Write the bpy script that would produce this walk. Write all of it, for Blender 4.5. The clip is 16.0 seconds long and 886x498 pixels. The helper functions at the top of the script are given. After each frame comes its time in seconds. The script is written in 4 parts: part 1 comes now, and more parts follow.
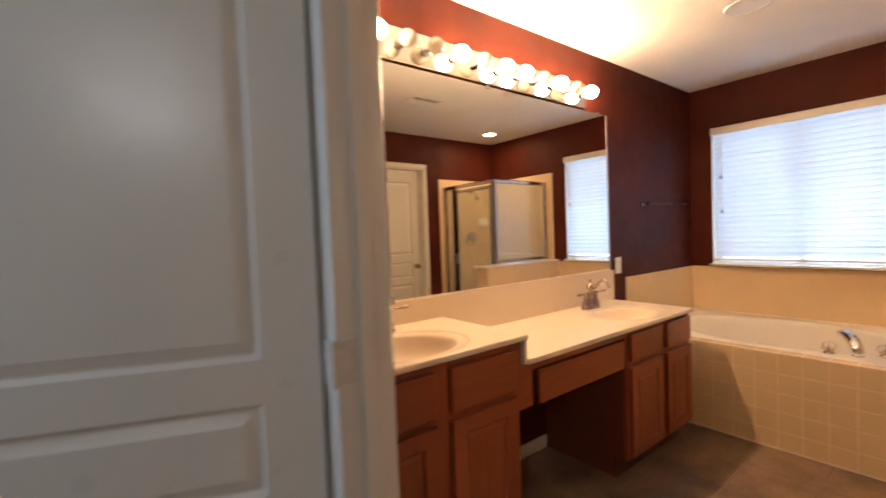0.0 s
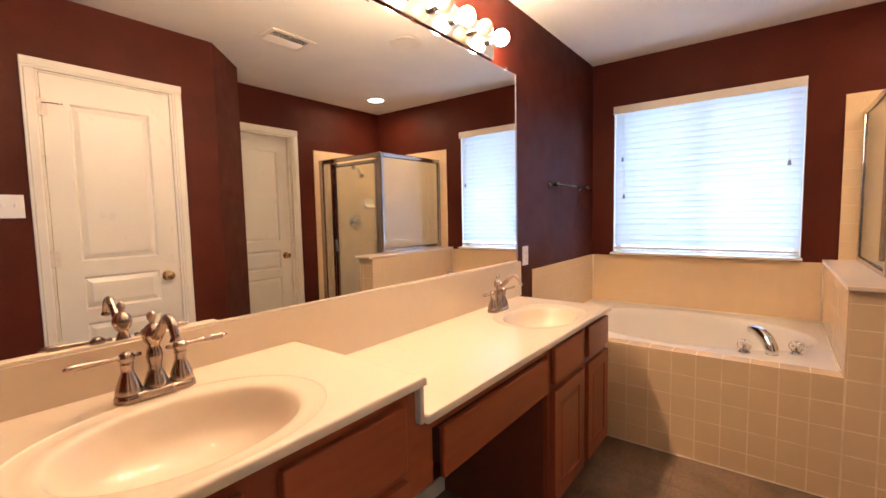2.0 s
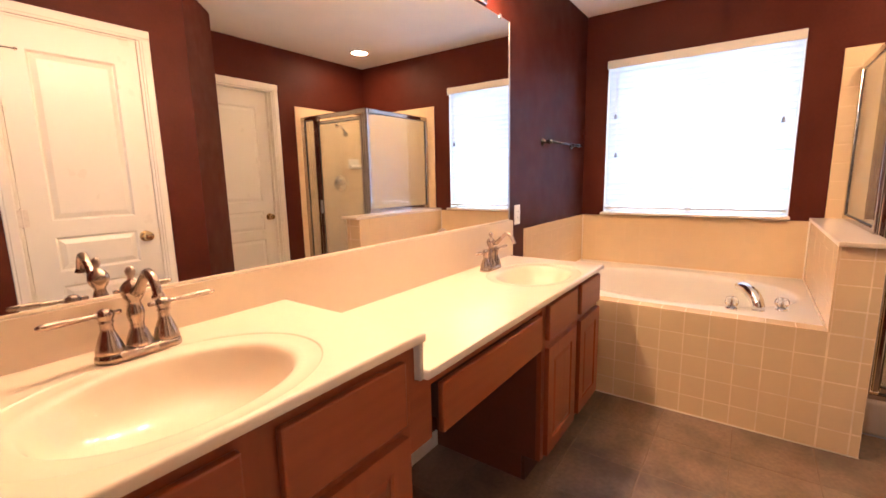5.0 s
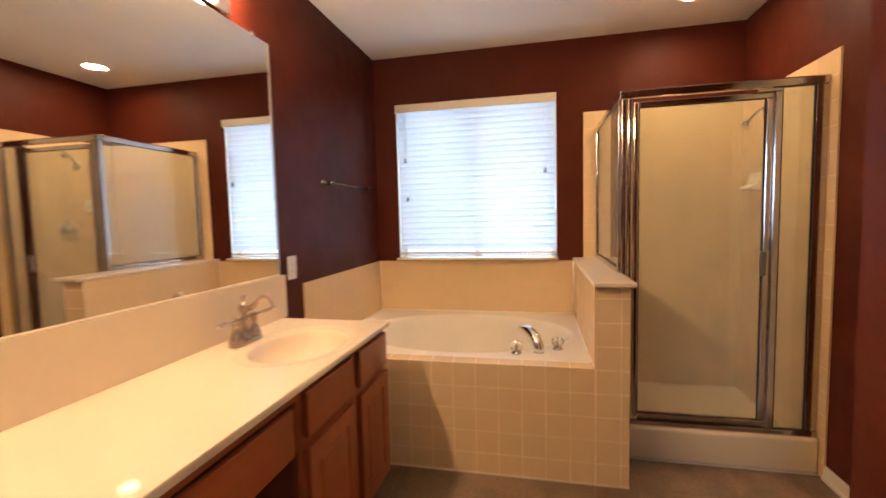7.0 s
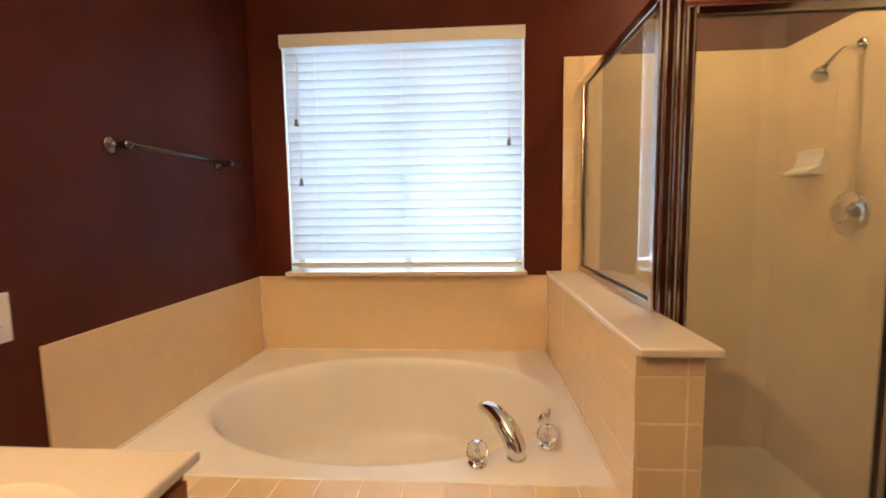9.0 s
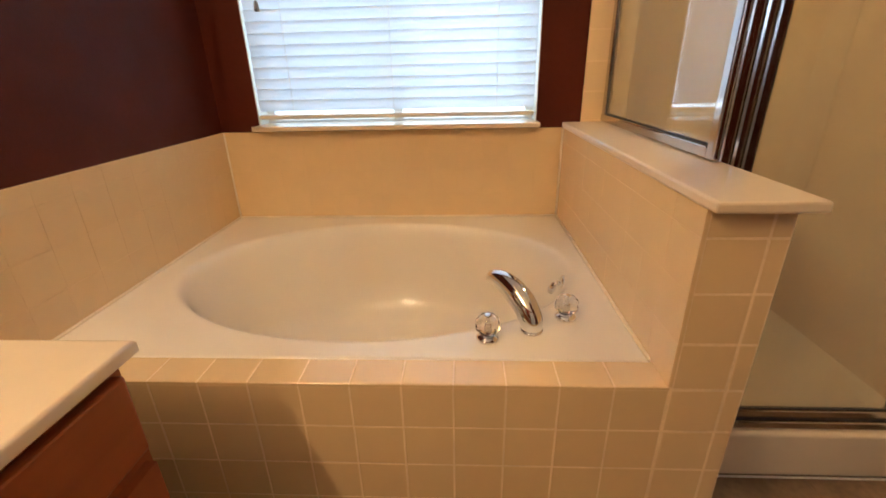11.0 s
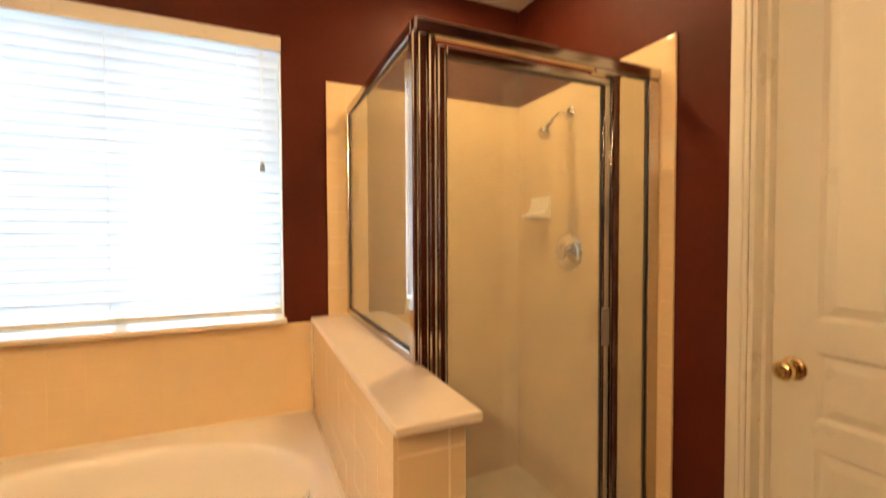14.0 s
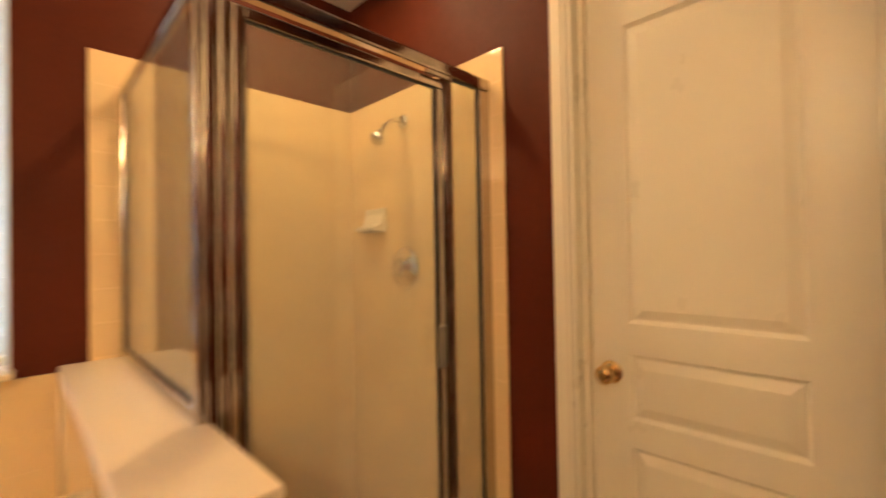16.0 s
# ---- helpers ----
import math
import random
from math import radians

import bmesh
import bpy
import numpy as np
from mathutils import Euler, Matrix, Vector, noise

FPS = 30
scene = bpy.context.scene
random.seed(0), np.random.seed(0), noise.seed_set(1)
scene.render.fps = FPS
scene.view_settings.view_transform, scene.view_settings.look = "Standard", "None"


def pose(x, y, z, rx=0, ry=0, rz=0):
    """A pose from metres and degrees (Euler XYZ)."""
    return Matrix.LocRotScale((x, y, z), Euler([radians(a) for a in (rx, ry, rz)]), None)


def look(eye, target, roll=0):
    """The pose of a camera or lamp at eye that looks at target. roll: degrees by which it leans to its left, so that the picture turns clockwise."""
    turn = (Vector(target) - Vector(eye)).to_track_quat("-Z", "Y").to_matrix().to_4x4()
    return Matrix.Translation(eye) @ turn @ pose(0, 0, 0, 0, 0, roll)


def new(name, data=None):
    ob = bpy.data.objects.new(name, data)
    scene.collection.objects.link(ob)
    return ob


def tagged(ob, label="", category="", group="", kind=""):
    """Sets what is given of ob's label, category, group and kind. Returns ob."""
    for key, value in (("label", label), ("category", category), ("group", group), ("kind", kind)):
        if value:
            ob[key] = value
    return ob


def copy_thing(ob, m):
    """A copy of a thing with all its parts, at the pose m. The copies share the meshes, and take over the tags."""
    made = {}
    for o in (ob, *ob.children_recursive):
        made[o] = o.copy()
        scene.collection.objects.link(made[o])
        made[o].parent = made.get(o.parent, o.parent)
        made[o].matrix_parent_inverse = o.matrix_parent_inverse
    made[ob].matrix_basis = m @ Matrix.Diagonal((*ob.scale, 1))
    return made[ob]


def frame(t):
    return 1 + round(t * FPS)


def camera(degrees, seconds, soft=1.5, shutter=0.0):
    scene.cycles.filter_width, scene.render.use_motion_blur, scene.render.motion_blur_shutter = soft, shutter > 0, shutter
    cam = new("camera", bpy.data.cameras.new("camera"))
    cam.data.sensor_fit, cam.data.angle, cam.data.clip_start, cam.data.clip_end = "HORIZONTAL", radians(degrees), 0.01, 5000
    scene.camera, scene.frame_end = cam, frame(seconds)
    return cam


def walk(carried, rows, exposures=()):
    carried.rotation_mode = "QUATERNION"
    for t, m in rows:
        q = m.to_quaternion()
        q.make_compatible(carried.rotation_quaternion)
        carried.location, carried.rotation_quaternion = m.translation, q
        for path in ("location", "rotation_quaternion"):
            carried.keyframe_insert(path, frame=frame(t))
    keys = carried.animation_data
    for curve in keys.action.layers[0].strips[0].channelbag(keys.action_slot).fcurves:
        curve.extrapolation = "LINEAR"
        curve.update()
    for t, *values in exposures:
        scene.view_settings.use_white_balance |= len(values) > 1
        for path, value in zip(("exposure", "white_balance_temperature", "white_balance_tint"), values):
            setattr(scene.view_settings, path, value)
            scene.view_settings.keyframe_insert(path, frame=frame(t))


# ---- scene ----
cam = camera(91.7, 16.0, 1.55, 0.7)
PATH = [
    (0, (0.143, 0.134, 1.251), (1.369, 1.713, 1.179), -2.2),
    (0.5, (0.359, 0.338, 1.243), (1.777, 1.747, 1.169), -1.2),
    (1, (0.506, 0.474, 1.243), (2.009, 1.788, 1.112), -0.4),
    (1.5, (0.606, 0.576, 1.231), (2.193, 1.785, 1.089), -1.2),
    (2, (0.646, 0.603, 1.23), (2.227, 1.819, 1.074), -1.2),
    (2.5, (0.656, 0.619, 1.227), (2.243, 1.826, 1.073), -0.8),
    (3, (0.657, 0.616, 1.201), (2.238, 1.807, 0.916), -0.6),
    (3.2, (0.644, 0.608, 1.193), (2.213, 1.791, 0.821), -0.6),
    (5.3, (0.672, 0.664, 1.198), (2.29, 1.803, 0.91), -1.2),
    (5.5, (0.676, 0.662, 1.214), (2.306, 1.802, 1.009), -1.0),
    (6, (0.693, 0.657, 1.231), (2.379, 1.726, 1.107), -1.3),
    (6.5, (0.81, 0.62, 1.218), (2.672, 1.33, 1.054), -2.1),
    (7, (1.084, 0.593, 1.207), (3.032, 1.022, 1.061), -1.4),
    (7.5, (1.361, 0.612, 1.206), (3.325, 0.957, 1.054), -0.4),
    (8, (1.689, 0.68, 1.229), (3.679, 0.852, 1.137), -2.8),
    (8.2, (1.793, 0.687, 1.225), (3.784, 0.838, 1.112), -2.2),
    (10.3, (2.39, 0.759, 1.153), (4.318, 0.902, 0.639), -0.5),
    (10.5, (2.391, 0.762, 1.133), (4.286, 0.893, 0.507), -0.5),
    (11, (2.383, 0.76, 1.106), (4.229, 0.855, 0.343), -1.3),
    (11.5, (2.377, 0.73, 1.105), (4.229, 0.682, 0.352), -1.7),
    (12, (2.369, 0.679, 1.103), (4.205, 0.416, 0.356), -1.7),
    (12.5, (2.357, 0.623, 1.105), (4.154, 0.14, 0.37), -1.9),
    (13, (2.348, 0.588, 1.113), (4.109, -0.092, 0.453), -1.8),
    (13.5, (2.349, 0.57, 1.173), (4.158, -0.185, 0.773), -1.6),
    (14, (2.343, 0.58, 1.242), (4.168, -0.235, 1.184), -0.2),
    (14.5, (2.336, 0.591, 1.267), (4.156, -0.235, 1.327), -0.1),
    (15, (2.348, 0.598, 1.26), (4.154, -0.259, 1.309), 0.0),
    (15.5, (2.384, 0.569, 1.229), (4.056, -0.528, 1.209), -1.4),
    (16, (2.474, 0.438, 1.221), (3.896, -0.968, 1.248), -1.0),
]
EXPOSURES = [(0, 0.32, 5450, 14), (0.5, 0.60, 5100, 16), (1.0, 0.72, 4800, 17), (1.5, 0.67, 4900, 16), (2.0, 0.56, 4950, 15), (3.2, 0.54, 5150, 15), (5.3, 0.97, 5200, 22), (6.0, 0.70, 5400, 15), (7.0, 0.43, 5400, 12), (8.0, 0.42, 5400, 9), (10.4, 0.16, 5400, 6), (11.5, 0.32, 5500, 7), (12.0, 0.5, 5400, 6), (13.0, 0.63, 5700, 7), (13.5, 0.7, 5750, 6), (14.0, 0.70, 6050, 6), (14.5, 0.65, 6000, 6), (15.0, 0.56, 6000, 7), (16.0, 0.58, 6300, 8)]
walk(cam, [(t, look(eye, target, roll)) for t, eye, target, roll in PATH], EXPOSURES)

# ---- world and lights ----
world = bpy.data.worlds.new("world")
scene.world = world
world.use_nodes = True
sky = world.node_tree.nodes.new("ShaderNodeTexSky")
sky.sky_type, sky.sun_disc = "NISHITA", False
sky.sun_elevation, sky.sun_rotation = radians(38), radians(75)
world.node_tree.links.new(sky.outputs[0], world.node_tree.nodes["Background"].inputs[0])
world.node_tree.nodes["Background"].inputs[1].default_value = 0.1

BULB_GLOW, CAN_GLOW = 208.0, 165.0
BULB_COLOUR, CAN_COLOUR = (1.0, 0.61, 0.27), (1.0, 0.64, 0.30)


def area_light(name, eye, target, width, height, watts, colour):
    lamp = bpy.data.lights.new(name, "AREA")
    lamp.shape, lamp.size, lamp.size_y, lamp.energy, lamp.color = "RECTANGLE", width, height, watts, colour
    ob = new(name, lamp)
    ob.matrix_world = look(eye, target)
    return ob


# daylight behind the blind, and unseen bedroom sources placed by guess
area_light("window_daylight", (4.43, 1.043, 1.48), (3.0, 1.043, 1.40), 1.16, 1.16, 7.2, (0.62, 0.80, 1.0))
# extra lamp added to brighten the blind's lower right
area_light("window_glare", (4.425, 0.80, 1.20), (3.0, 0.9, 1.1), 0.70, 0.60, 1.9, (0.72, 0.86, 1.0))
# added before a windowless wall, for cool daylight on the doorway's edge
area_light("bedroom_daylight", (-1.70, 1.55, 1.5), (0.48, 0.95, 1.3), 0.4, 1.2, 12.0, (0.70, 0.84, 1.0))
# added out of view, where its reflection falls on the open door's panel
area_light("bedroom_lamp", (-1.48, -0.963, 2.20), (0.2, 1.08, 1.4), 0.24, 0.18, 6.8, (1.0, 0.90, 0.74))

# ---- materials ----


def material(name, colour, rough=0.5, metal=0.0, mottle=0.0, mottle_scale=6.0, grain=0.0, grain_scale=120.0, bump=0.0,
             bump_scale=200.0, coat=0.0, rough_var=0.0, per_piece=0.0, spec=0.5):
    m = bpy.data.materials.new(name)
    m.use_nodes = True
    nt = m.node_tree
    b = nt.nodes["Principled BSDF"]
    b.inputs["Roughness"].default_value, b.inputs["Metallic"].default_value = rough, metal
    b.inputs["Coat Weight"].default_value, b.inputs["Specular IOR Level"].default_value = coat, spec
    b.inputs["Coat Roughness"].default_value = 0.05
    b.inputs["Base Color"].default_value = (*colour, 1)
    where = nt.nodes.new("ShaderNodeTexCoord").outputs["Object"]
    geo = nt.nodes.new("ShaderNodeNewGeometry").outputs["Position"]
    out = None

    def noise_node(scale, detail=5.0):
        n = nt.nodes.new("ShaderNodeTexNoise")
        n.inputs["Scale"].default_value, n.inputs["Detail"].default_value = scale, detail
        nt.links.new(geo, n.inputs["Vector"])
        return n.outputs["Fac"]

    def vary(previous, factor, amount):
        mul = nt.nodes.new("ShaderNodeMapRange")
        mul.inputs["From Min"].default_value, mul.inputs["From Max"].default_value = 0.3, 0.7
        mul.inputs["To Min"].default_value, mul.inputs["To Max"].default_value = 1 - amount, 1 + amount
        nt.links.new(factor, mul.inputs["Value"])
        scale = nt.nodes.new("ShaderNodeVectorMath")
        scale.operation = "SCALE"
        if previous is None:
            scale.inputs[0].default_value = colour
        else:
            nt.links.new(previous, scale.inputs[0])
        nt.links.new(mul.outputs[0], scale.inputs["Scale"])
        return scale.outputs[0]

    if mottle:
        out = vary(out, noise_node(mottle_scale), mottle)
    if grain:
        out = vary(out, noise_node(grain_scale, 2.0), grain)
    if per_piece:
        info = nt.nodes.new("ShaderNodeObjectInfo")
        out = vary(out, info.outputs["Random"], per_piece)
    if out is not None:
        nt.links.new(out, b.inputs["Base Color"])
    if rough_var:
        r = nt.nodes.new("ShaderNodeMapRange")
        r.inputs["From Min"].default_value, r.inputs["From Max"].default_value = 0.3, 0.7
        r.inputs["To Min"].default_value, r.inputs["To Max"].default_value = max(rough - rough_var, 0), rough + rough_var
        nt.links.new(noise_node(9.0), r.inputs["Value"])
        nt.links.new(r.outputs[0], b.inputs["Roughness"])
    if bump:
        bp = nt.nodes.new("ShaderNodeBump")
        bp.inputs["Strength"].default_value, bp.inputs["Distance"].default_value = bump, 0.002
        nt.links.new(noise_node(bump_scale, 3.0), bp.inputs["Height"])
        nt.links.new(bp.outputs[0], b.inputs["Normal"])
    return m


def wood_material(name, dark, light, vertical=True):
    m = material(name, dark, 0.38, coat=0.12)
    nt = m.node_tree
    b = nt.nodes["Principled BSDF"]
    geo = nt.nodes.new("ShaderNodeNewGeometry")
    mp = nt.nodes.new("ShaderNodeMapping")
    mp.inputs["Scale"].default_value = (30, 30, 2.2) if vertical else (2.2, 30, 30)
    nt.links.new(geo.outputs["Position"], mp.inputs["Vector"])
    info = nt.nodes.new("ShaderNodeObjectInfo")
    shift = nt.nodes.new("ShaderNodeVectorMath")
    shift.operation = "ADD"
    comb = nt.nodes.new("ShaderNodeCombineXYZ")
    mul = nt.nodes.new("ShaderNodeMath")
    mul.operation = "MULTIPLY"
    mul.inputs[1].default_value = 17.0
    nt.links.new(info.outputs["Random"], mul.inputs[0])
    for i in range(3):
        nt.links.new(mul.outputs[0], comb.inputs[i])
    nt.links.new(mp.outputs[0], shift.inputs[0])
    nt.links.new(comb.outputs[0], shift.inputs[1])
    n = nt.nodes.new("ShaderNodeTexNoise")
    n.inputs["Scale"].default_value, n.inputs["Detail"].default_value, n.inputs["Distortion"].default_value = 1.3, 3.0, 0.0
    nt.links.new(shift.outputs[0], n.inputs["Vector"])
    ramp = nt.nodes.new("ShaderNodeValToRGB")
    ramp.color_ramp.elements[0].position, ramp.color_ramp.elements[1].position = 0.3, 0.72
    ramp.color_ramp.elements[0].color, ramp.color_ramp.elements[1].color = (*dark, 1), (*light, 1)
    nt.links.new(n.outputs["Fac"], ramp.inputs[0])
    nt.links.new(ramp.outputs[0], b.inputs["Base Color"])
    bp = nt.nodes.new("ShaderNodeBump")
    bp.inputs["Strength"].default_value, bp.inputs["Distance"].default_value = 0.04, 0.001
    nt.links.new(n.outputs["Fac"], bp.inputs["Height"])
    nt.links.new(bp.outputs[0], b.inputs["Normal"])
    return m


def glow_material(name, colour, strength):
    m = bpy.data.materials.new(name)
    m.use_nodes = True
    b = m.node_tree.nodes["Principled BSDF"]
    b.inputs["Base Color"].default_value = (0.8, 0.8, 0.8, 1)
    b.inputs["Emission Color"].default_value, b.inputs["Emission Strength"].default_value = (*colour, 1), strength
    return m


def pane_material(name, tint, film, film_colour, low=None):
    """Clear glass with a thin dried film on it; low: a heavier film towards the floor, which also brightens the shower.
    """
    m = bpy.data.materials.new(name)
    m.use_nodes = True
    nt = m.node_tree
    nt.nodes.remove(nt.nodes["Principled BSDF"])
    end = nt.nodes["Material Output"]
    clear = nt.nodes.new("ShaderNodeBsdfTransparent")
    clear.inputs[0].default_value = (*tint, 1)
    gloss = nt.nodes.new("ShaderNodeBsdfGlossy")
    gloss.inputs["Roughness"].default_value = 0.015
    edge_on = nt.nodes.new("ShaderNodeLayerWeight")
    edge_on.inputs[0].default_value = 0.5
    power = nt.nodes.new("ShaderNodeMath")
    power.operation = "POWER"
    power.inputs[1].default_value = 4.0
    nt.links.new(edge_on.outputs["Facing"], power.inputs[0])
    fres = nt.nodes.new("ShaderNodeMapRange")
    fres.inputs["To Min"].default_value, fres.inputs["To Max"].default_value = 0.045, 0.9
    nt.links.new(power.outputs[0], fres.inputs["Value"])
    soap = nt.nodes.new("ShaderNodeBsdfDiffuse")
    soap.inputs[0].default_value = (*film_colour, 1)
    n = nt.nodes.new("ShaderNodeTexNoise")
    n.inputs["Scale"].default_value, n.inputs["Detail"].default_value = 5.0, 6.0
    nt.links.new(nt.nodes.new("ShaderNodeNewGeometry").outputs["Position"], n.inputs["Vector"])
    r = nt.nodes.new("ShaderNodeMapRange")
    r.inputs["To Min"].default_value, r.inputs["To Max"].default_value = film * 0.5, film * 1.5
    nt.links.new(n.outputs["Fac"], r.inputs["Value"])
    amount = r.outputs[0]
    if low:
        xyz = nt.nodes.new("ShaderNodeSeparateXYZ")
        nt.links.new(n.inputs["Vector"].links[0].from_socket, xyz.inputs[0])
        low_film = nt.nodes.new("ShaderNodeMapRange")
        low_film.interpolation_type = "SMOOTHSTEP"
        low_film.inputs["From Min"].default_value, low_film.inputs["From Max"].default_value = 0.3, 1.75
        low_film.inputs["To Min"].default_value, low_film.inputs["To Max"].default_value = low / film, 1.0
        nt.links.new(xyz.outputs["Z"], low_film.inputs["Value"])
        times = nt.nodes.new("ShaderNodeMath")
        times.operation = "MULTIPLY"
        nt.links.new(amount, times.inputs[0])
        nt.links.new(low_film.outputs[0], times.inputs[1])
        amount = times.outputs[0]
    one, two = nt.nodes.new("ShaderNodeMixShader"), nt.nodes.new("ShaderNodeMixShader")
    nt.links.new(amount, one.inputs[0])
    nt.links.new(clear.outputs[0], one.inputs[1])
    nt.links.new(soap.outputs[0], one.inputs[2])
    nt.links.new(fres.outputs[0], two.inputs[0])
    nt.links.new(one.outputs[0], two.inputs[1])
    nt.links.new(gloss.outputs[0], two.inputs[2])
    nt.links.new(two.outputs[0], end.inputs[0])
    return m


def slat_material(name):
    """White vinyl that lets light through."""
    m = bpy.data.materials.new(name)
    m.use_nodes = True
    nt = m.node_tree
    b = nt.nodes["Principled BSDF"]
    b.inputs["Base Color"].default_value, b.inputs["Roughness"].default_value = (0.82, 0.82, 0.80, 1), 0.4
    tr = nt.nodes.new("ShaderNodeBsdfTranslucent")
    tr.inputs[0].default_value = (0.80, 0.83, 0.86, 1)
    mix = nt.nodes.new("ShaderNodeMixShader")
    mix.inputs[0].default_value = 0.6
    nt.links.new(b.outputs[0], mix.inputs[1])
    nt.links.new(tr.outputs[0], mix.inputs[2])
    nt.links.new(mix.outputs[0], nt.nodes["Material Output"].inputs[0])
    return m


RED = material("burgundy_wall_paint", (0.071, 0.0118, 0.0043), 0.54, spec=0.15, mottle=0.15, mottle_scale=3.2, grain=0.05, grain_scale=60, bump=0.35, bump_scale=170, rough_var=0.06)
CEIL = material("ceiling_paint", (0.84, 0.82, 0.78), 0.9, mottle=0.03, mottle_scale=3, bump=0.6, bump_scale=90)
WHITE = material("white_enamel_paint", (0.735, 0.690, 0.585), 0.30, mottle=0.012, mottle_scale=2, bump=0.03, bump_scale=30, rough_var=0.03)
WHITE_PLASTIC = material("white_plastic", (0.78, 0.75, 0.69), 0.35, mottle=0.02)
BEDROOM = material("bedroom_paint", (0.55, 0.53, 0.50), 0.8, mottle=0.04, mottle_scale=3)
MARBLE = material("cultured_marble", (0.73, 0.607, 0.45), 0.50, mottle=0.02, mottle_scale=3, grain=0.01, grain_scale=40, coat=0.55)
ACRYLIC = material("tub_acrylic", (0.82, 0.755, 0.65), 0.38, mottle=0.02, mottle_scale=3, coat=0.6)
TILE = material("almond_glazed_tile", (0.755, 0.560, 0.312), 0.24, mottle=0.015, mottle_scale=14, per_piece=0.006, coat=0.55)
MATCHED_GROUT = material("matched_grout", (0.745, 0.552, 0.304), 0.6, mottle=0.05, mottle_scale=10)
GROUT = material("almond_grout", (0.82, 0.65, 0.42), 0.85, mottle=0.12, mottle_scale=10, grain=0.08, grain_scale=200)
FLOOR_TILE = material("taupe_stone_floor_tile", (0.188, 0.124, 0.078), 0.42, mottle=0.42, mottle_scale=5, grain=0.14, grain_scale=55, per_piece=0.07, bump=0.15, bump_scale=60, rough_var=0.10)
FLOOR_GROUT = material("brown_floor_grout", (0.225, 0.155, 0.102), 0.9, mottle=0.15, mottle_scale=12, grain=0.1)
WOOD = wood_material("red_oak_stain", (0.250, 0.053, 0.0105), (0.300, 0.069, 0.0140))
WOOD_H = wood_material("red_oak_stain_cross", (0.250, 0.053, 0.0105), (0.300, 0.069, 0.0140), False)
# the kneehole's shade is put into this colour, darker than the oak
SHADED_SIDE = material("kneehole_shaded_side", (0.150, 0.036, 0.011), 0.45, mottle=0.10, mottle_scale=6, grain=0.06, grain_scale=60)
# darker brown than the face, for toe kicks and the drawer box
DARK_WOOD = material("dark_brown_cabinet_wood", (0.09, 0.03, 0.014), 0.6, mottle=0.15, mottle_scale=8)
CHROME = material("chrome", (0.80, 0.80, 0.80), 0.06, 1.0, rough_var=0.03)
HANDLE_METAL = material("satin_handle_metal", (0.40, 0.37, 0.35), 0.36, 1.0, mottle=0.05, mottle_scale=30)
FRAME_METAL = material("polished_shower_frame", (0.52, 0.47, 0.43), 0.14, 1.0, mottle=0.05, mottle_scale=8, rough_var=0.05)
NICKEL = material("brushed_nickel", (0.43, 0.345, 0.28), 0.26, 1.0, mottle=0.06, mottle_scale=30, rough_var=0.06)
DARK_NICKEL = material("aged_pewter", (0.13, 0.12, 0.12), 0.26, 1.0, mottle=0.1, mottle_scale=30)
BRASS = material("polished_brass", (0.78, 0.56, 0.26), 0.16, 1.0, rough_var=0.05)
PAINTED_HINGE = material("painted_steel_hinge", (0.68, 0.60, 0.50), 0.4, 0.0, mottle=0.08, mottle_scale=60)
CAULK = material("cream_caulk", (0.80, 0.70, 0.54), 0.45, mottle=0.05, mottle_scale=20)
PAN_ACRYLIC = material("almond_pan_acrylic", (0.79, 0.67, 0.47), 0.30, mottle=0.04, mottle_scale=5, coat=0.2)
TASSEL = material("grey_plastic", (0.30, 0.30, 0.31), 0.4, mottle=0.05)
BLACK = material("black_gasket_and_hole_shade", (0.018, 0.016, 0.015), 0.5, grain=0.1)
CLEAR_ACRYLIC = material("clear_acrylic", (0.92, 0.92, 0.92), 0.05)
CLEAR_ACRYLIC.node_tree.nodes["Principled BSDF"].inputs["Transmission Weight"].default_value = 1.0
CLEAR_ACRYLIC.node_tree.nodes["Principled BSDF"].inputs["IOR"].default_value = 1.28
MIRROR = material("silvered_mirror", (0.90, 0.90, 0.88), 0.0, 1.0)
MIRROR.node_tree.nodes["Principled BSDF"].inputs["Roughness"].default_value = 0.004
SHOWER_GLASS = pane_material("shower_glass", (0.91, 0.93, 0.89), 0.105, (0.76, 0.71, 0.56), 0.25)
WINDOW_GLASS = pane_material("window_glass", (0.97, 0.98, 0.97), 0.02, (0.6, 0.6, 0.6))
SLAT = slat_material("vinyl_slat")
BULB_ON = glow_material("lit_bulb", BULB_COLOUR, BULB_GLOW)
BULB_OFF = material("unlit_bulb_glass", (0.80, 0.72, 0.58), 0.12)
BULB_OFF.node_tree.nodes["Principled BSDF"].inputs["Transmission Weight"].default_value = 0.35
CAN_ON = glow_material("lit_downlight", CAN_COLOUR, CAN_GLOW)
DAY = glow_material("overcast_brightness", (0.85, 0.93, 1.0), 1.6)

# ---- mesh helpers ----


def mesh_object(name, bm, mat, smooth=False):
    me = bpy.data.meshes.new(name)
    bmesh.ops.recalc_face_normals(bm, faces=bm.faces)
    bm.to_mesh(me)
    bm.free()
    if smooth:
        for p in me.polygons:
            p.use_smooth = abs(p.normal.z) < 0.99995
    if mat is not None:
        me.materials.append(mat)
    return new(name, me)


def part(name, bm, mat, parent, label="", smooth=False):
    ob = mesh_object(name, bm, mat, smooth)
    ob.parent = parent
    if label:
        tagged(ob, label)
    return ob


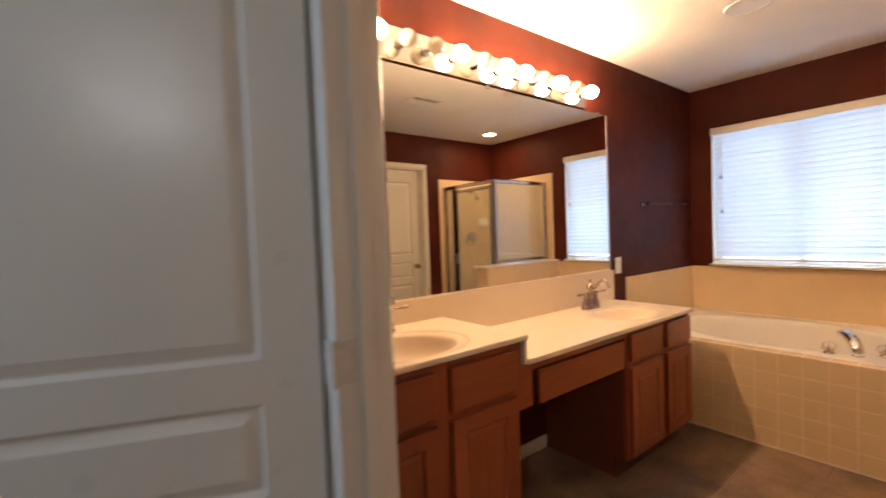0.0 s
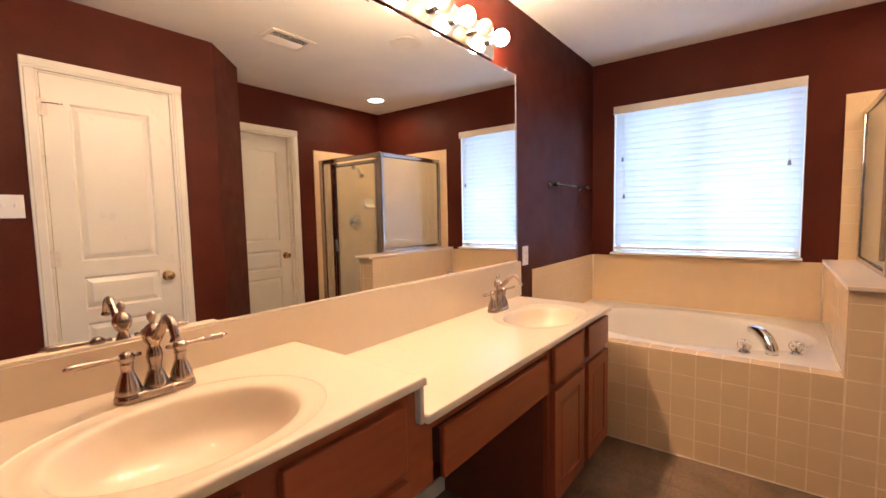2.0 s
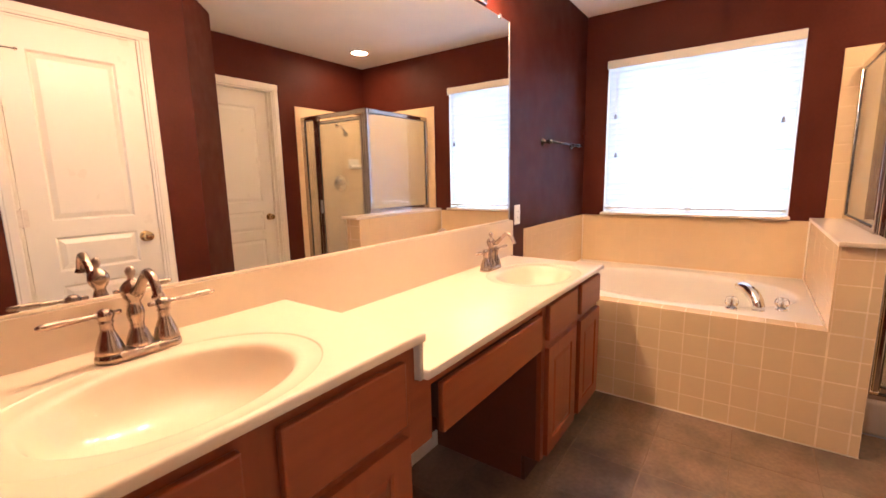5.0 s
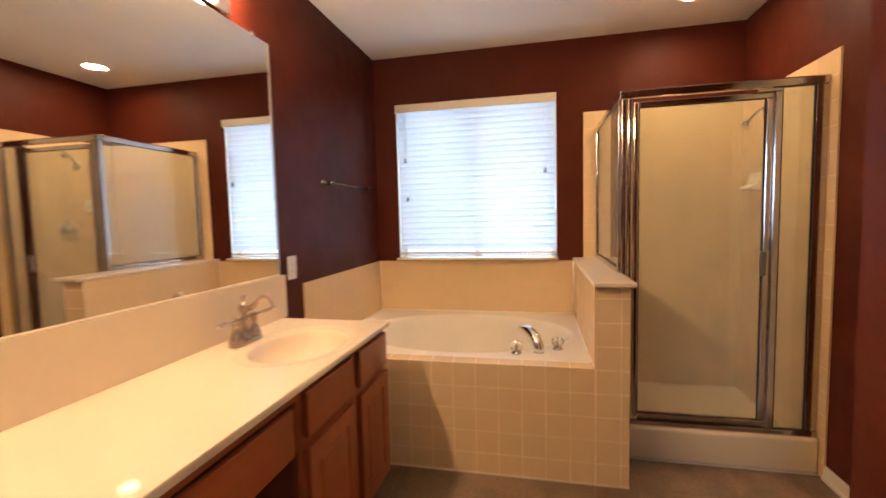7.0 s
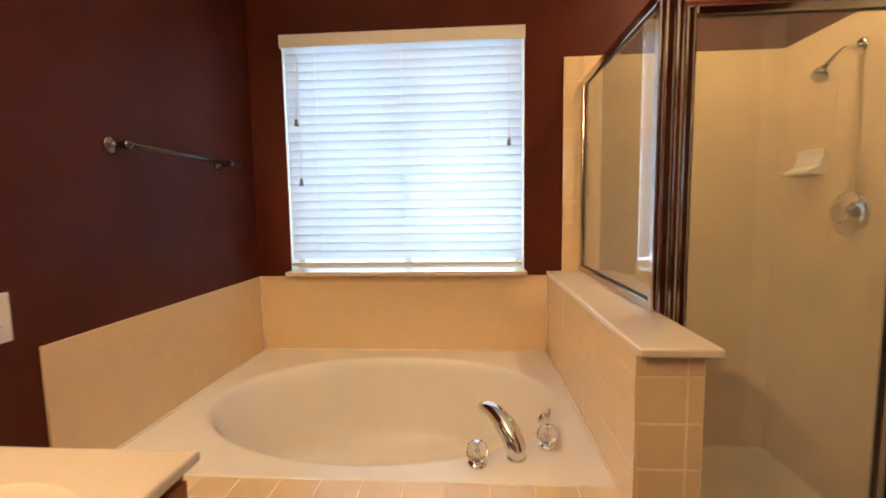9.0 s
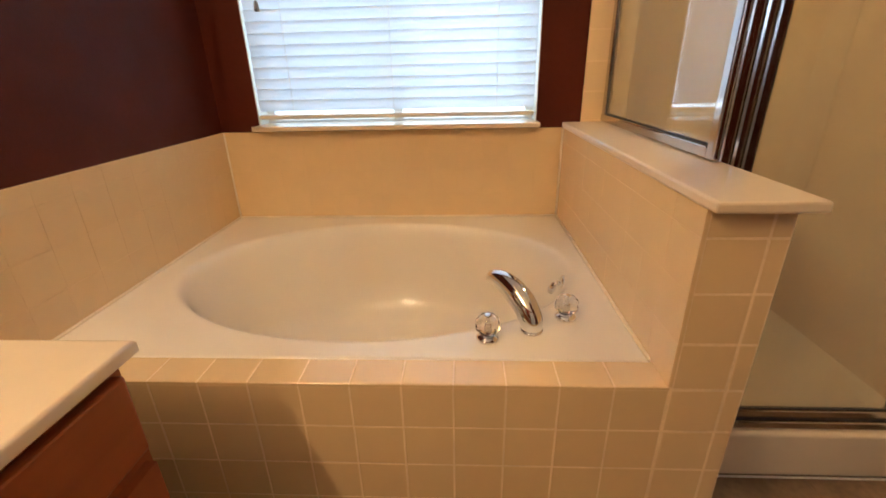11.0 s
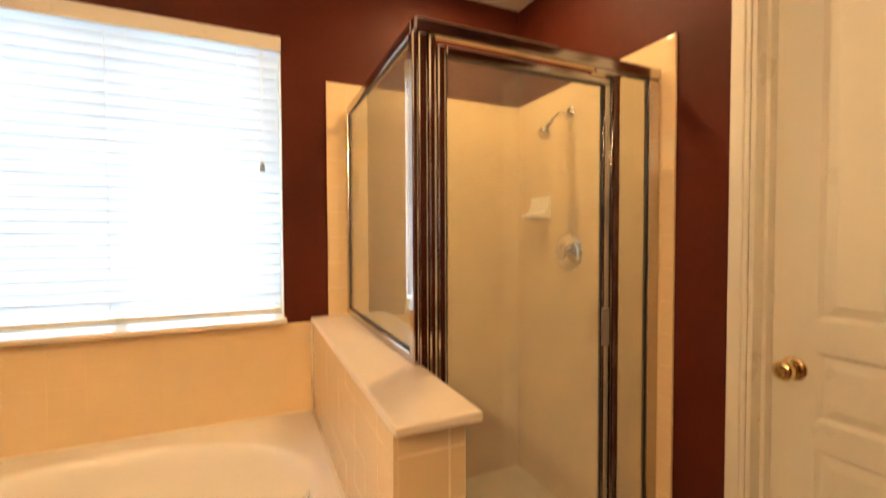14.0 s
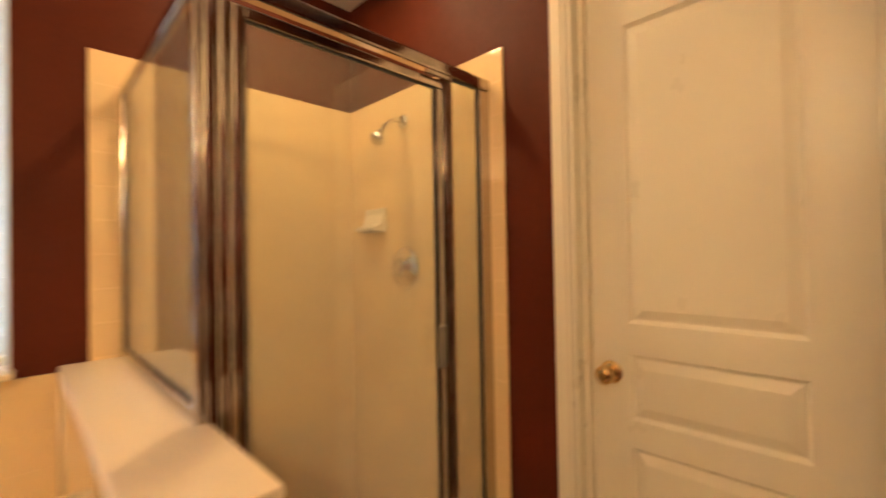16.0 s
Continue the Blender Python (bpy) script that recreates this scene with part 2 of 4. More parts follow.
def thing(name, at=(0, 0, 0), label="", category="", group="", kind="", turn=0.0):
    ob = new(name)
    ob.empty_display_size = 0.05
    ob.matrix_basis = pose(*at, 0, 0, turn)
    return tagged(ob, label, category, group, kind)


def add_box(bm, x0, x1, y0, y1, z0, z1, bevel=0.0, segments=1):
    r = bmesh.ops.create_cube(bm, size=1.0)
    for v in r["verts"]:
        v.co = Vector(((x0 + x1) / 2 + v.co.x * (x1 - x0), (y0 + y1) / 2 + v.co.y * (y1 - y0), (z0 + z1) / 2 + v.co.z * (z1 - z0)))
    if bevel:
        edges = list({e for v in r["verts"] for e in v.link_edges})
        bmesh.ops.bevel(bm, geom=edges, offset=bevel, segments=segments, affect="EDGES", profile=0.5)
    return bm


def box(x0, x1, y0, y1, z0, z1, bevel=0.0, segments=1):
    return add_box(bmesh.new(), x0, x1, y0, y1, z0, z1, bevel, segments)


def prism(points, z0, z1):
    bm = bmesh.new()
    low = [bm.verts.new((x, y, z0)) for x, y in points]
    high = [bm.verts.new((x, y, z1)) for x, y in points]
    bm.faces.new(low)
    bm.faces.new(high)
    for i in range(len(points)):
        j = (i + 1) % len(points)
        bm.faces.new((low[i], low[j], high[j], high[i]))
    return bm


def lathe(profile, n=24, m=None, bm=None):
    """Turns (radius, height) pairs round the z axis, then lays them by m."""
    bm = bm or bmesh.new()
    rings = []
    for r, z in profile:
        ring = []
        for i in range(n):
            a = 2 * math.pi * i / n
            p = Vector((r * math.cos(a), r * math.sin(a), z))
            ring.append(bm.verts.new(m @ p if m else p))
        rings.append(ring)
    for a, b in zip(rings, rings[1:]):
        for i in range(n):
            bm.faces.new((a[i], a[(i + 1) % n], b[(i + 1) % n], b[i]))
    bm.faces.new(rings[0])
    bm.faces.new(rings[-1])
    return bm


def tube(points, radii, n=12, bm=None, flat=1.0):
    """A tube along points, with a radius at each; flat squeezes it across."""
    bm = bm or bmesh.new()
    pts = [Vector(p) for p in points]
    if not hasattr(radii, "__len__"):
        radii = [radii] * len(pts)
    rings, side = [], None
    for i, p in enumerate(pts):
        d = (pts[min(i + 1, len(pts) - 1)] - pts[max(i - 1, 0)]).normalized()
        if side is None:
            side = d.orthogonal().normalized()
        side = (side - side.dot(d) * d).normalized()
        up = d.cross(side)
        rings.append([bm.verts.new(p + radii[i] * (math.cos(2 * math.pi * k / n) * side + flat * math.sin(2 * math.pi * k / n) * up)) for k in range(n)])
    for a, b in zip(rings, rings[1:]):
        for i in range(n):
            bm.faces.new((a[i], a[(i + 1) % n], b[(i + 1) % n], b[i]))
    bm.faces.new(rings[0])
    bm.faces.new(rings[-1])
    return bm


def curve_points(ctrl, n=8):
    """Points on a smooth line through the control points."""
    pts = [Vector(p) for p in ctrl]
    pts = [2 * pts[0] - pts[1], *pts, 2 * pts[-1] - pts[-2]]
    out = []
    for i in range(1, len(pts) - 2):
        a, b, c, d = pts[i - 1:i + 3]
        for k in range(n):
            t = k / n
            out.append(0.5 * (2 * b + (c - a) * t + (2 * a - 5 * b + 4 * c - d) * t * t + (3 * b - a - 3 * c + d) * t ** 3))
    return out + [pts[-2]]


def panelled(width, height, thick, panels, groove=0.014, depth=0.0105, field=0.034, both=True):
    """A slab in x (0..width), z (0..height), y (-thick/2..thick/2) with raised panels (x0, x1, z0, z1)."""
    bm = bmesh.new()
    xs = sorted({0.0, width, *[p[0] for p in panels], *[p[1] for p in panels]})
    zs = sorted({0.0, height, *[p[2] for p in panels], *[p[3] for p in panels]})
    faces = []
    for s in (-1, 1):
        grid = [[bm.verts.new((x, s * thick / 2, z)) for z in zs] for x in xs]
        for i in range(len(xs) - 1):
            for j in range(len(zs) - 1):
                quad = [grid[i][j], grid[i + 1][j], grid[i + 1][j + 1], grid[i][j + 1]]
                f = bm.faces.new(quad if s < 0 else quad[::-1])
                for p in panels:
                    if abs(xs[i] - p[0]) < 1e-6 and abs(xs[i + 1] - p[1]) < 1e-6 and abs(zs[j] - p[2]) < 1e-6 and abs(zs[j + 1] - p[3]) < 1e-6 and (both or s < 0):
                        faces.append(f)
        if s < 0:
            front = grid
    back = grid
    nx, nz = len(xs) - 1, len(zs) - 1
    for i in range(nx):
        bm.faces.new((front[i][0], back[i][0], back[i + 1][0], front[i + 1][0]))
        bm.faces.new((front[i][nz], front[i + 1][nz], back[i + 1][nz], back[i][nz]))
    for j in range(nz):
        bm.faces.new((front[0][j], front[0][j + 1], back[0][j + 1], back[0][j]))
        bm.faces.new((front[nx][j], back[nx][j], back[nx][j + 1], front[nx][j + 1]))
    bm.normal_update()
    for f in faces:
        bmesh.ops.inset_individual(bm, faces=[f], thickness=groove, depth=-depth)
        bmesh.ops.inset_individual(bm, faces=[f], thickness=0.006, depth=0)
        bmesh.ops.inset_individual(bm, faces=[f], thickness=field, depth=depth * 0.8)
    return bm


def basin(rect, centre, a, b, profile, n=64, power=2.0, drop=0.0):
    """A flat top over rect with an oval bowl sunk in it: profile gives (share of the oval, height); drop: the edge's skirt."""
    x0, x1, y0, y1 = rect
    cx, cy = centre
    angles = [2 * math.pi * i / n for i in range(n)]
    corners = [math.atan2(y - cy, x - cx) % (2 * math.pi) for x in (x0, x1) for y in (y0, y1)]
    for c in corners:
        k = min(range(len(angles)), key=lambda i: abs((angles[i] - c + math.pi) % (2 * math.pi) - math.pi))
        angles[k] = c
    bm = bmesh.new()

    def oval(t):
        ct, st = math.cos(t), math.sin(t)
        r = (abs(ct / a) ** power + abs(st / b) ** power) ** (-1 / power)
        return r

    def edge(t):
        ct, st = math.cos(t), math.sin(t)
        rx = ((x1 - cx) if ct > 0 else (x0 - cx)) / ct if abs(ct) > 1e-9 else 1e9
        ry = ((y1 - cy) if st > 0 else (y0 - cy)) / st if abs(st) > 1e-9 else 1e9
        return min(rx, ry)

    rings = []
    z0 = profile[0][1]
    if drop:
        rings.append([bm.verts.new((cx + edge(t) * math.cos(t), cy + edge(t) * math.sin(t), z0 - drop)) for t in angles])
        rings.append([bm.verts.new((cx + edge(t) * math.cos(t), cy + edge(t) * math.sin(t), z0 - 0.006)) for t in angles])
        rings.append([bm.verts.new((cx + (edge(t) - 0.004) * math.cos(t), cy + (edge(t) - 0.004) * math.sin(t), z0 - 0.0012)) for t in angles])
        rings.append([bm.verts.new((cx + (edge(t) - 0.009) * math.cos(t), cy + (edge(t) - 0.009) * math.sin(t), z0)) for t in angles])
    else:
        rings.append([bm.verts.new((cx + edge(t) * math.cos(t), cy + edge(t) * math.sin(t), z0)) for t in angles])
    for s, z in profile:
        rings.append([bm.verts.new((cx + min(s * oval(t), edge(t) - 0.012) * math.cos(t), cy + min(s * oval(t), edge(t) - 0.012) * math.sin(t), z)) for t in angles])
    for p, q in zip(rings, rings[1:]):
        for i in range(n):
            bm.faces.new((p[i], p[(i + 1) % n], q[(i + 1) % n], q[i]))
    bm.faces.new(rings[-1])
    return bm


# ---- the shell ----
CZ, FZ = 2.406, -0.055
EAST, NORTH, SOUTH, WEST = 4.25, 1.80, -0.71, 0.61
WY0, WY1, WZ0, WZ1 = 0.457, 1.630, 0.885, 2.053


def structure(name, bm, mat, label, category):
    return tagged(mesh_object(name, bm, mat), label, category, "", "structure")


bm = box(-1.87, 4.50, -2.7, 3.2, -0.20, FZ - 0.0012)
structure("floor", bm, FLOOR_GROUT, "tiled bathroom floor with thin brown grout joints", "floor")
structure("ceiling", box(-1.87, 4.50, -2.7, 3.2, CZ, CZ + 0.12), CEIL, "flat white painted ceiling with fine texture", "ceiling")
structure("wall_north", box(WEST - 0.122, EAST, NORTH, NORTH + 0.12, FZ - 0.02, CZ), RED, "burgundy painted wall behind the vanity mirror", "wall")

bm = box(EAST, EAST + 0.15, SOUTH - 0.115, WY0, FZ - 0.02, CZ)
add_box(bm, EAST, EAST + 0.15, WY1, NORTH + 0.12, FZ - 0.02, CZ)
add_box(bm, EAST, EAST + 0.15, WY0, WY1, FZ - 0.02, WZ0)
add_box(bm, EAST, EAST + 0.15, WY0, WY1, WZ1, CZ)
structure("wall_east", bm, RED, "burgundy painted wall with the window over the tub", "wall")

D1X0, D1X1, DTOP = 2.452, 3.102, 2.015
bm = box(D1X1, EAST, SOUTH - 0.115, SOUTH, FZ - 0.02, CZ)
add_box(bm, 2.415, D1X0, SOUTH - 0.115, SOUTH, FZ - 0.02, CZ)
add_box(bm, D1X0, D1X1, SOUTH - 0.115, SOUTH, DTOP, CZ)
structure("wall_south", bm, RED, "burgundy painted wall beside the shower with a white door", "wall")

CLOSET_Y, D2X0, D2X1 = -0.02, 1.172, 1.802
bm = box(WEST - 0.122, D2X0, CLOSET_Y - 0.115, CLOSET_Y, FZ - 0.02, CZ)
add_box(bm, D2X0, D2X1, CLOSET_Y - 0.115, CLOSET_Y, DTOP, CZ)
structure("wall_closet", bm, RED, "burgundy painted wall around the closet door", "wall")
structure("wall_corner", prism([(D2X1, CLOSET_Y), (2.07, CLOSET_Y), (2.415, -0.365), (2.415, SOUTH - 0.115), (2.30, SOUTH - 0.115), (2.30, -0.41), (2.02, CLOSET_Y - 0.115), (D2X1, CLOSET_Y - 0.115)], FZ - 0.02, CZ),
          RED, "burgundy painted wall with a clipped diagonal corner", "wall")

D3Y0, D3Y1 = 0.162, 0.922
bm = box(WEST - 0.122, WEST, D3Y1 + 0.02, NORTH, FZ - 0.02, CZ)
add_box(bm, WEST - 0.122, WEST, CLOSET_Y, D3Y0 - 0.02, FZ - 0.02, CZ)
add_box(bm, WEST - 0.122, WEST, D3Y0 - 0.02, D3Y1 + 0.02, DTOP + 0.015, CZ)
structure("wall_west", bm, RED, "burgundy painted wall with the open entry doorway", "wall")

# unseen walls added to close the rooms beyond and keep sky light out
structure("wall_bedroom_west", box(-1.87, -1.75, -2.7, 3.2, FZ - 0.02, CZ), BEDROOM, "unseen pale wall added to close the bedroom", "wall")
structure("wall_bedroom_north", box(-1.75, WEST - 0.122, 3.08, 3.2, FZ - 0.02, CZ), BEDROOM, "unseen pale wall added to close the bedroom", "wall")
structure("wall_bedroom_south", box(-1.75, 4.50, -2.7, -2.58, FZ - 0.02, CZ), BEDROOM, "unseen pale wall added to close the far rooms", "wall")
structure("wall_bedroom_east", box(WEST - 0.132, WEST - 0.124, D3Y1 + 0.10, 3.08, FZ - 0.02, CZ), BEDROOM, "plain pale bedroom side of the wall", "wall")
structure("wall_closet_side", box(EAST + 0.0, EAST + 0.15, -2.58, SOUTH - 0.117, FZ - 0.02, CZ), BEDROOM, "unseen pale wall added to close the toilet room", "wall")
structure("backdrop", box(5.2, 5.22, -1.0, 3.0, -0.5, 3.5), DAY, "plain bright overcast daylight outside the window", "backdrop")

# ---- doors ----


def casing(parent, axis, a0, a1, face, out, top, width=0.055):
    """White casing round an opening from a0 to a1 along an axis, on a wall's face; out: which way it stands proud."""
    def bar(lo, hi, z0, z1):
        bm = bmesh.new()
        for t, inset in ((0.010, 0.0), (0.0145, 0.012)):
            lo2, hi2 = lo + (inset if hi - lo < 0.2 else 0), hi - (inset * 0.4 if hi - lo < 0.2 else 0)
            f0, f1 = sorted((face, face + out * t))
            zz0, zz1 = z0 + (inset if hi - lo > 0.2 else 0), z1
            if axis == "x":
                add_box(bm, lo2, hi2, f0, f1, zz0, zz1, 0.003)
            else:
                add_box(bm, f0, f1, lo2, hi2, zz0, zz1, 0.003)
        return bm
    part("casing_side", bar(a0 - width, a0, FZ, top), WHITE, parent)
    part("casing_side", bar(a1, a1 + width, FZ, top), WHITE, parent)
    part("casing_head", bar(a0 - width, a1 + width, top, top + width), WHITE, parent)


def door_knob(parent, at, out, mat=BRASS):
    """A round knob with its rose, pointing along the vector out."""
    m = Matrix.Translation(at) @ Vector(out).to_track_quat("Z", "Y").to_matrix().to_4x4()
    knob = part("knob", lathe([(0.012, 0.0), (0.012, 0.022), (0.020, 0.030), (0.0265, 0.040), (0.0265, 0.052), (0.020, 0.060), (0.010, 0.063)], 24, m), mat, parent, "polished brass knob", True)
    part("rose", lathe([(0.033, 0.0), (0.032, 0.004), (0.024, 0.008), (0.014, 0.009)], 24, m), mat, knob, "", True)


DOOR_H = 2.046


def door_panels(w):
    s = 0.112
    return [(s, w - s, 0.255, 0.715), (s, w - s, 0.792, 0.975), (s, w - s, 1.062, 1.906)]


def hinge(parent, m):
    bm = lathe([(0.0065, -0.045), (0.0065, 0.045)], 10, m)
    for z in (-0.048, 0.044):
        lathe([(0.005, z), (0.0075, z + 0.002), (0.004, z + 0.006)], 10, m, bm)
    r = bmesh.ops.create_cube(bm, size=1.0)
    for v in r["verts"]:
        v.co = m @ Vector((v.co.x * 0.045 + 0.0, v.co.y * 0.003 + 0.004, v.co.z * 0.088))
    return part("hinge", bm, PAINTED_HINGE, parent, "painted steel butt hinge")


# toilet room door
door = thing("door_1", (D1X0, SOUTH, 0), "closed white three-panel door with brass knob beside the shower", "door", "", "structure")
bm = panelled(0.616, DOOR_H, 0.035, door_panels(0.616))
bmesh.ops.translate(bm, vec=(0.017, -0.092, FZ + 0.012), verts=bm.verts)
part("door_leaf", bm, WHITE, door)
door_knob(door, (0.572, -0.0745, 0.874), (0, 1, 0))
for x0, x1 in ((0.0, 0.014), (0.636, 0.650)):
    part("jamb", box(x0, x1, -0.113, 0.004, FZ, DTOP - 0.001, 0.002), WHITE, door)
    s0, s1 = (0.0145, 0.0255) if x0 == 0 else (0.6245, 0.6355)
    part("door_stop", box(s0, s1, -0.073, -0.040, FZ, DTOP - 0.015), WHITE, door)
part("jamb_head", box(0.0145, 0.6355, -0.113, -0.001, DTOP - 0.012, DTOP - 0.001), WHITE, door)
casing(door, "x", 0.0, 0.650, 0.0, 1, DTOP)

# closet door
door = thing("door_2", (D2X0, CLOSET_Y, 0), "closed white three-panel closet door with brass knob", "door", "", "structure")
bm = panelled(0.596, DOOR_H, 0.035, door_panels(0.596))
bmesh.ops.translate(bm, vec=(0.017, -0.0195, FZ + 0.012), verts=bm.verts)
part("door_leaf", bm, WHITE, door)
door_knob(door, (0.541, -0.002, 0.893), (0, 1, 0))
part("latch_plate", box(0.6145, 0.6165, -0.02, 0.0005, 0.86, 0.93), BRASS, door, "brass strike plate")
for x0, x1 in ((0.0, 0.014), (0.616, 0.630)):
    part("jamb", box(x0, x1, -0.113, 0.004, FZ, DTOP - 0.001, 0.002), WHITE, door)
part("jamb_head", box(0.0145, 0.6155, -0.113, -0.001, DTOP - 0.010, DTOP - 0.001), WHITE, door)
casing(door, "x", 0.0, 0.630, 0.0, 1, DTOP)
for z in (0.20, 1.04, 1.83):
    hinge(door, pose(0.016, 0.004, z, 0, 0, 0))
bm = tube([(0.018, 0.008, 1.850), (0.055, 0.035, 1.848), (0.085, 0.055, 1.842)], [0.003, 0.003, 0.003], 8)
lathe([(0.007, 0), (0.008, 0.008), (0.005, 0.012)], 10, Matrix.Translation((0.085, 0.052, 1.842)) @ pose(0, 0, 0, -90), bm)
part("hinge_pin_stop", bm, NICKEL, door, "small hinge-pin door stop")

# entry door, swung out into the bedroom
door = thing("door_3", (WEST - 0.122, 0, 0), "white three-panel entry door standing open outwards", "door", "", "structure")
for y0, y1 in ((D3Y1, D3Y1 + 0.02), (D3Y0 - 0.02, D3Y0)):
    part("jamb", box(-0.006, 0.1215, y0, y1, FZ, DTOP + 0.014, 0.002), WHITE, door)
    s0, s1 = (y1 - 0.032, y1 - 0.0205) if y0 > 0.5 else (y0 + 0.0205, y0 + 0.032)
    part("door_stop", box(0.042, 0.078, s0, s1, FZ, DTOP - 0.011, 0.002), WHITE, door)
part("jamb_head", box(-0.006, 0.1215, D3Y0 + 0.0005, D3Y1 - 0.0005, DTOP - 0.006, DTOP + 0.014), WHITE, door)
casing(door, "y", D3Y0 - 0.014, D3Y1 + 0.014, 0.122, 1, DTOP + 0.008, 0.074)
for y0, y1 in ((D3Y0 - 0.082, D3Y0 - 0.0205), (D3Y1 + 0.0205, D3Y1 + 0.082)):
    part("casing_side", box(-0.006, -0.0003, y0, y1, FZ, DTOP + 0.014, 0.001), WHITE, door)
part("casing_head", box(-0.006, -0.0003, D3Y0 - 0.082, D3Y1 + 0.082, DTOP + 0.0145, DTOP + 0.075, 0.001), WHITE, door)
leaf_pose = pose(-0.0190, D3Y1 + 0.045, FZ + 0.012, 0, 0, 180 - 22)
bm = panelled(0.75, DOOR_H, 0.032, door_panels(0.75))
bmesh.ops.translate(bm, vec=(0.001, -0.016, 0), verts=bm.verts)
leaf = part("door_leaf", bm, WHITE, door)
leaf.matrix_basis = leaf_pose
for z in (0.22, 1.003, 1.83):
    bm = lathe([(0.007, -0.046), (0.007, 0.046)], 10, pose(-0.010, D3Y1 + 0.003, z))
    for k in (-0.016, 0.016):
        lathe([(0.0076, k - 0.0012), (0.0076, k + 0.0012)], 10, pose(-0.010, D3Y1 + 0.003, z), bm)
    add_box(bm, -0.010, 0.036, D3Y1 - 0.0015, D3Y1 + 0.001, z - 0.044, z + 0.044, 0.0006)
    add_box(bm, -0.0125, -0.0085, D3Y1 + 0.004, D3Y1 + 0.046, z - 0.044, z + 0.044, 0.0006)
    part("hinge", bm, PAINTED_HINGE, door, "painted-over butt hinge")

# baseboards
for x0, x1 in ((D1X1 + 0.0555, 3.334),):
    bm = box(x0, x1, SOUTH, SOUTH + 0.012, FZ, 0.012, 0.002)
    add_box(bm, x0, x1, SOUTH + 0.012, SOUTH + 0.020, FZ, FZ + 0.020, 0.002)
    structure("baseboard", bm, WHITE, "white baseboard with quarter-round along the floor", "baseboard")
structure("baseboard", box(1.40, 2.165, NORTH - 0.012, NORTH, FZ, FZ + 0.075, 0.002), WHITE, "white baseboard inside the vanity kneehole", "baseboard")
structure("baseboard", box(WEST + 0.02, D2X0 - 0.057, CLOSET_Y, CLOSET_Y + 0.012, FZ, FZ + 0.075, 0.002), WHITE, "white baseboard along the burgundy wall", "baseboard")
structure("baseboard", box(D2X1 + 0.057, 2.06, CLOSET_Y, CLOSET_Y + 0.012, FZ, FZ + 0.075, 0.002), WHITE, "white baseboard along the burgundy wall", "baseboard")

# ---- window and blind ----
win = thing("window_1", (EAST + 0.115, (WY0 + WY1) / 2, WZ0), "white vinyl sliding window behind a lowered blind", "window", "", "structure")
W2, WH = (WY1 - WY0) / 2, WZ1 - WZ0
bm = box(-0.02, 0.025, -W2, -W2 + 0.035, 0.035, WH - 0.035)
add_box(bm, -0.02, 0.025, W2 - 0.035, W2, 0.035, WH - 0.035)
add_box(bm, -0.02, 0.025, -W2, W2, 0.0, 0.035)
add_box(bm, -0.02, 0.025, -W2, W2, WH - 0.035, WH)
part("window_frame", bm, WHITE_PLASTIC, win)
part("meeting_stile", box(-0.022, 0.02, -0.02, 0.02, 0.036, WH - 0.036, 0.002), WHITE_PLASTIC, win)
for y0, y1 in ((-W2 + 0.036, -0.021), (0.021, W2 - 0.036)):
    ob = part("pane", box(0.0, 0.004, y0, y1, 0.036, WH - 0.036), WINDOW_GLASS, win)
    ob.visible_shadow = False
part("reveal", box(-0.115, -0.021, -W2, -W2 + 0.004, 0.0, WH - 0.004), WHITE, win)
part("reveal", box(-0.115, -0.021, W2 - 0.004, W2, 0.0, WH - 0.004), WHITE, win)
part("reveal_head", box(-0.115, -0.021, -W2, W2, WH - 0.004, WH), WHITE, win)
part("window_sill", box(-0.180, -0.0205, -W2 - 0.008, W2 + 0.008, 0.004, 0.024, 0.005, 2), MARBLE, win, "cream cultured-marble sill")

blind = thing("window_blind", (EAST - 0.012, (WY0 + WY1) / 2, 0), "white two-inch slat blind lowered and closed, backlit", "blind")
BW = W2 - 0.012
bm = box(-0.022, -0.012, -W2 + 0.001, W2 - 0.001, 1.990, 2.050, 0.003, 2)
add_box(bm, -0.012, 0.004, -W2 + 0.001, -W2 + 0.006, 1.990, 2.050, 0.001)
add_box(bm, -0.012, 0.004, W2 - 0.006, W2 - 0.001, 1.990, 2.050, 0.001)
part("valance", bm, WHITE, blind)
part("headrail", box(-0.008, 0.045, -W2 + 0.008, W2 - 0.008, 2.004, 2.046), WHITE_PLASTIC, blind)
SLATS, PITCH, ZLOW = 25, 0.0418, 0.972
slat_bm = bmesh.new()
prof = [(-0.0232, 0.0), (-0.0116, 0.0019), (0.0, 0.0025), (0.0116, 0.0019), (0.0232, 0.0)]
rows = []
for u, v in prof:
    rows.append([slat_bm.verts.new((u, y, v)) for y in (-BW, BW)] + [slat_bm.verts.new((u, y, v - 0.0026)) for y in (BW, -BW)])
for a, b in zip(rows, rows[1:]):
    for i in range(4):
        slat_bm.faces.new((a[i], a[(i + 1) % 4], b[(i + 1) % 4], b[i]))
slat_bm.faces.new(rows[0])
slat_bm.faces.new(rows[-1])
slat = part("slat", slat_bm, SLAT, blind)
slat.matrix_basis = pose(0.018, 0, ZLOW + 0.016, 0, 75, 0)
for i in range(1, SLATS):
    ob = new("slat", slat.data)
    ob.parent = blind
    ob.matrix_basis = pose(0.018 + random.uniform(-0.0008, 0.0008), 0, ZLOW + 0.016 + i * PITCH, 0, 75 + random.uniform(-0.8, 0.8), 0)
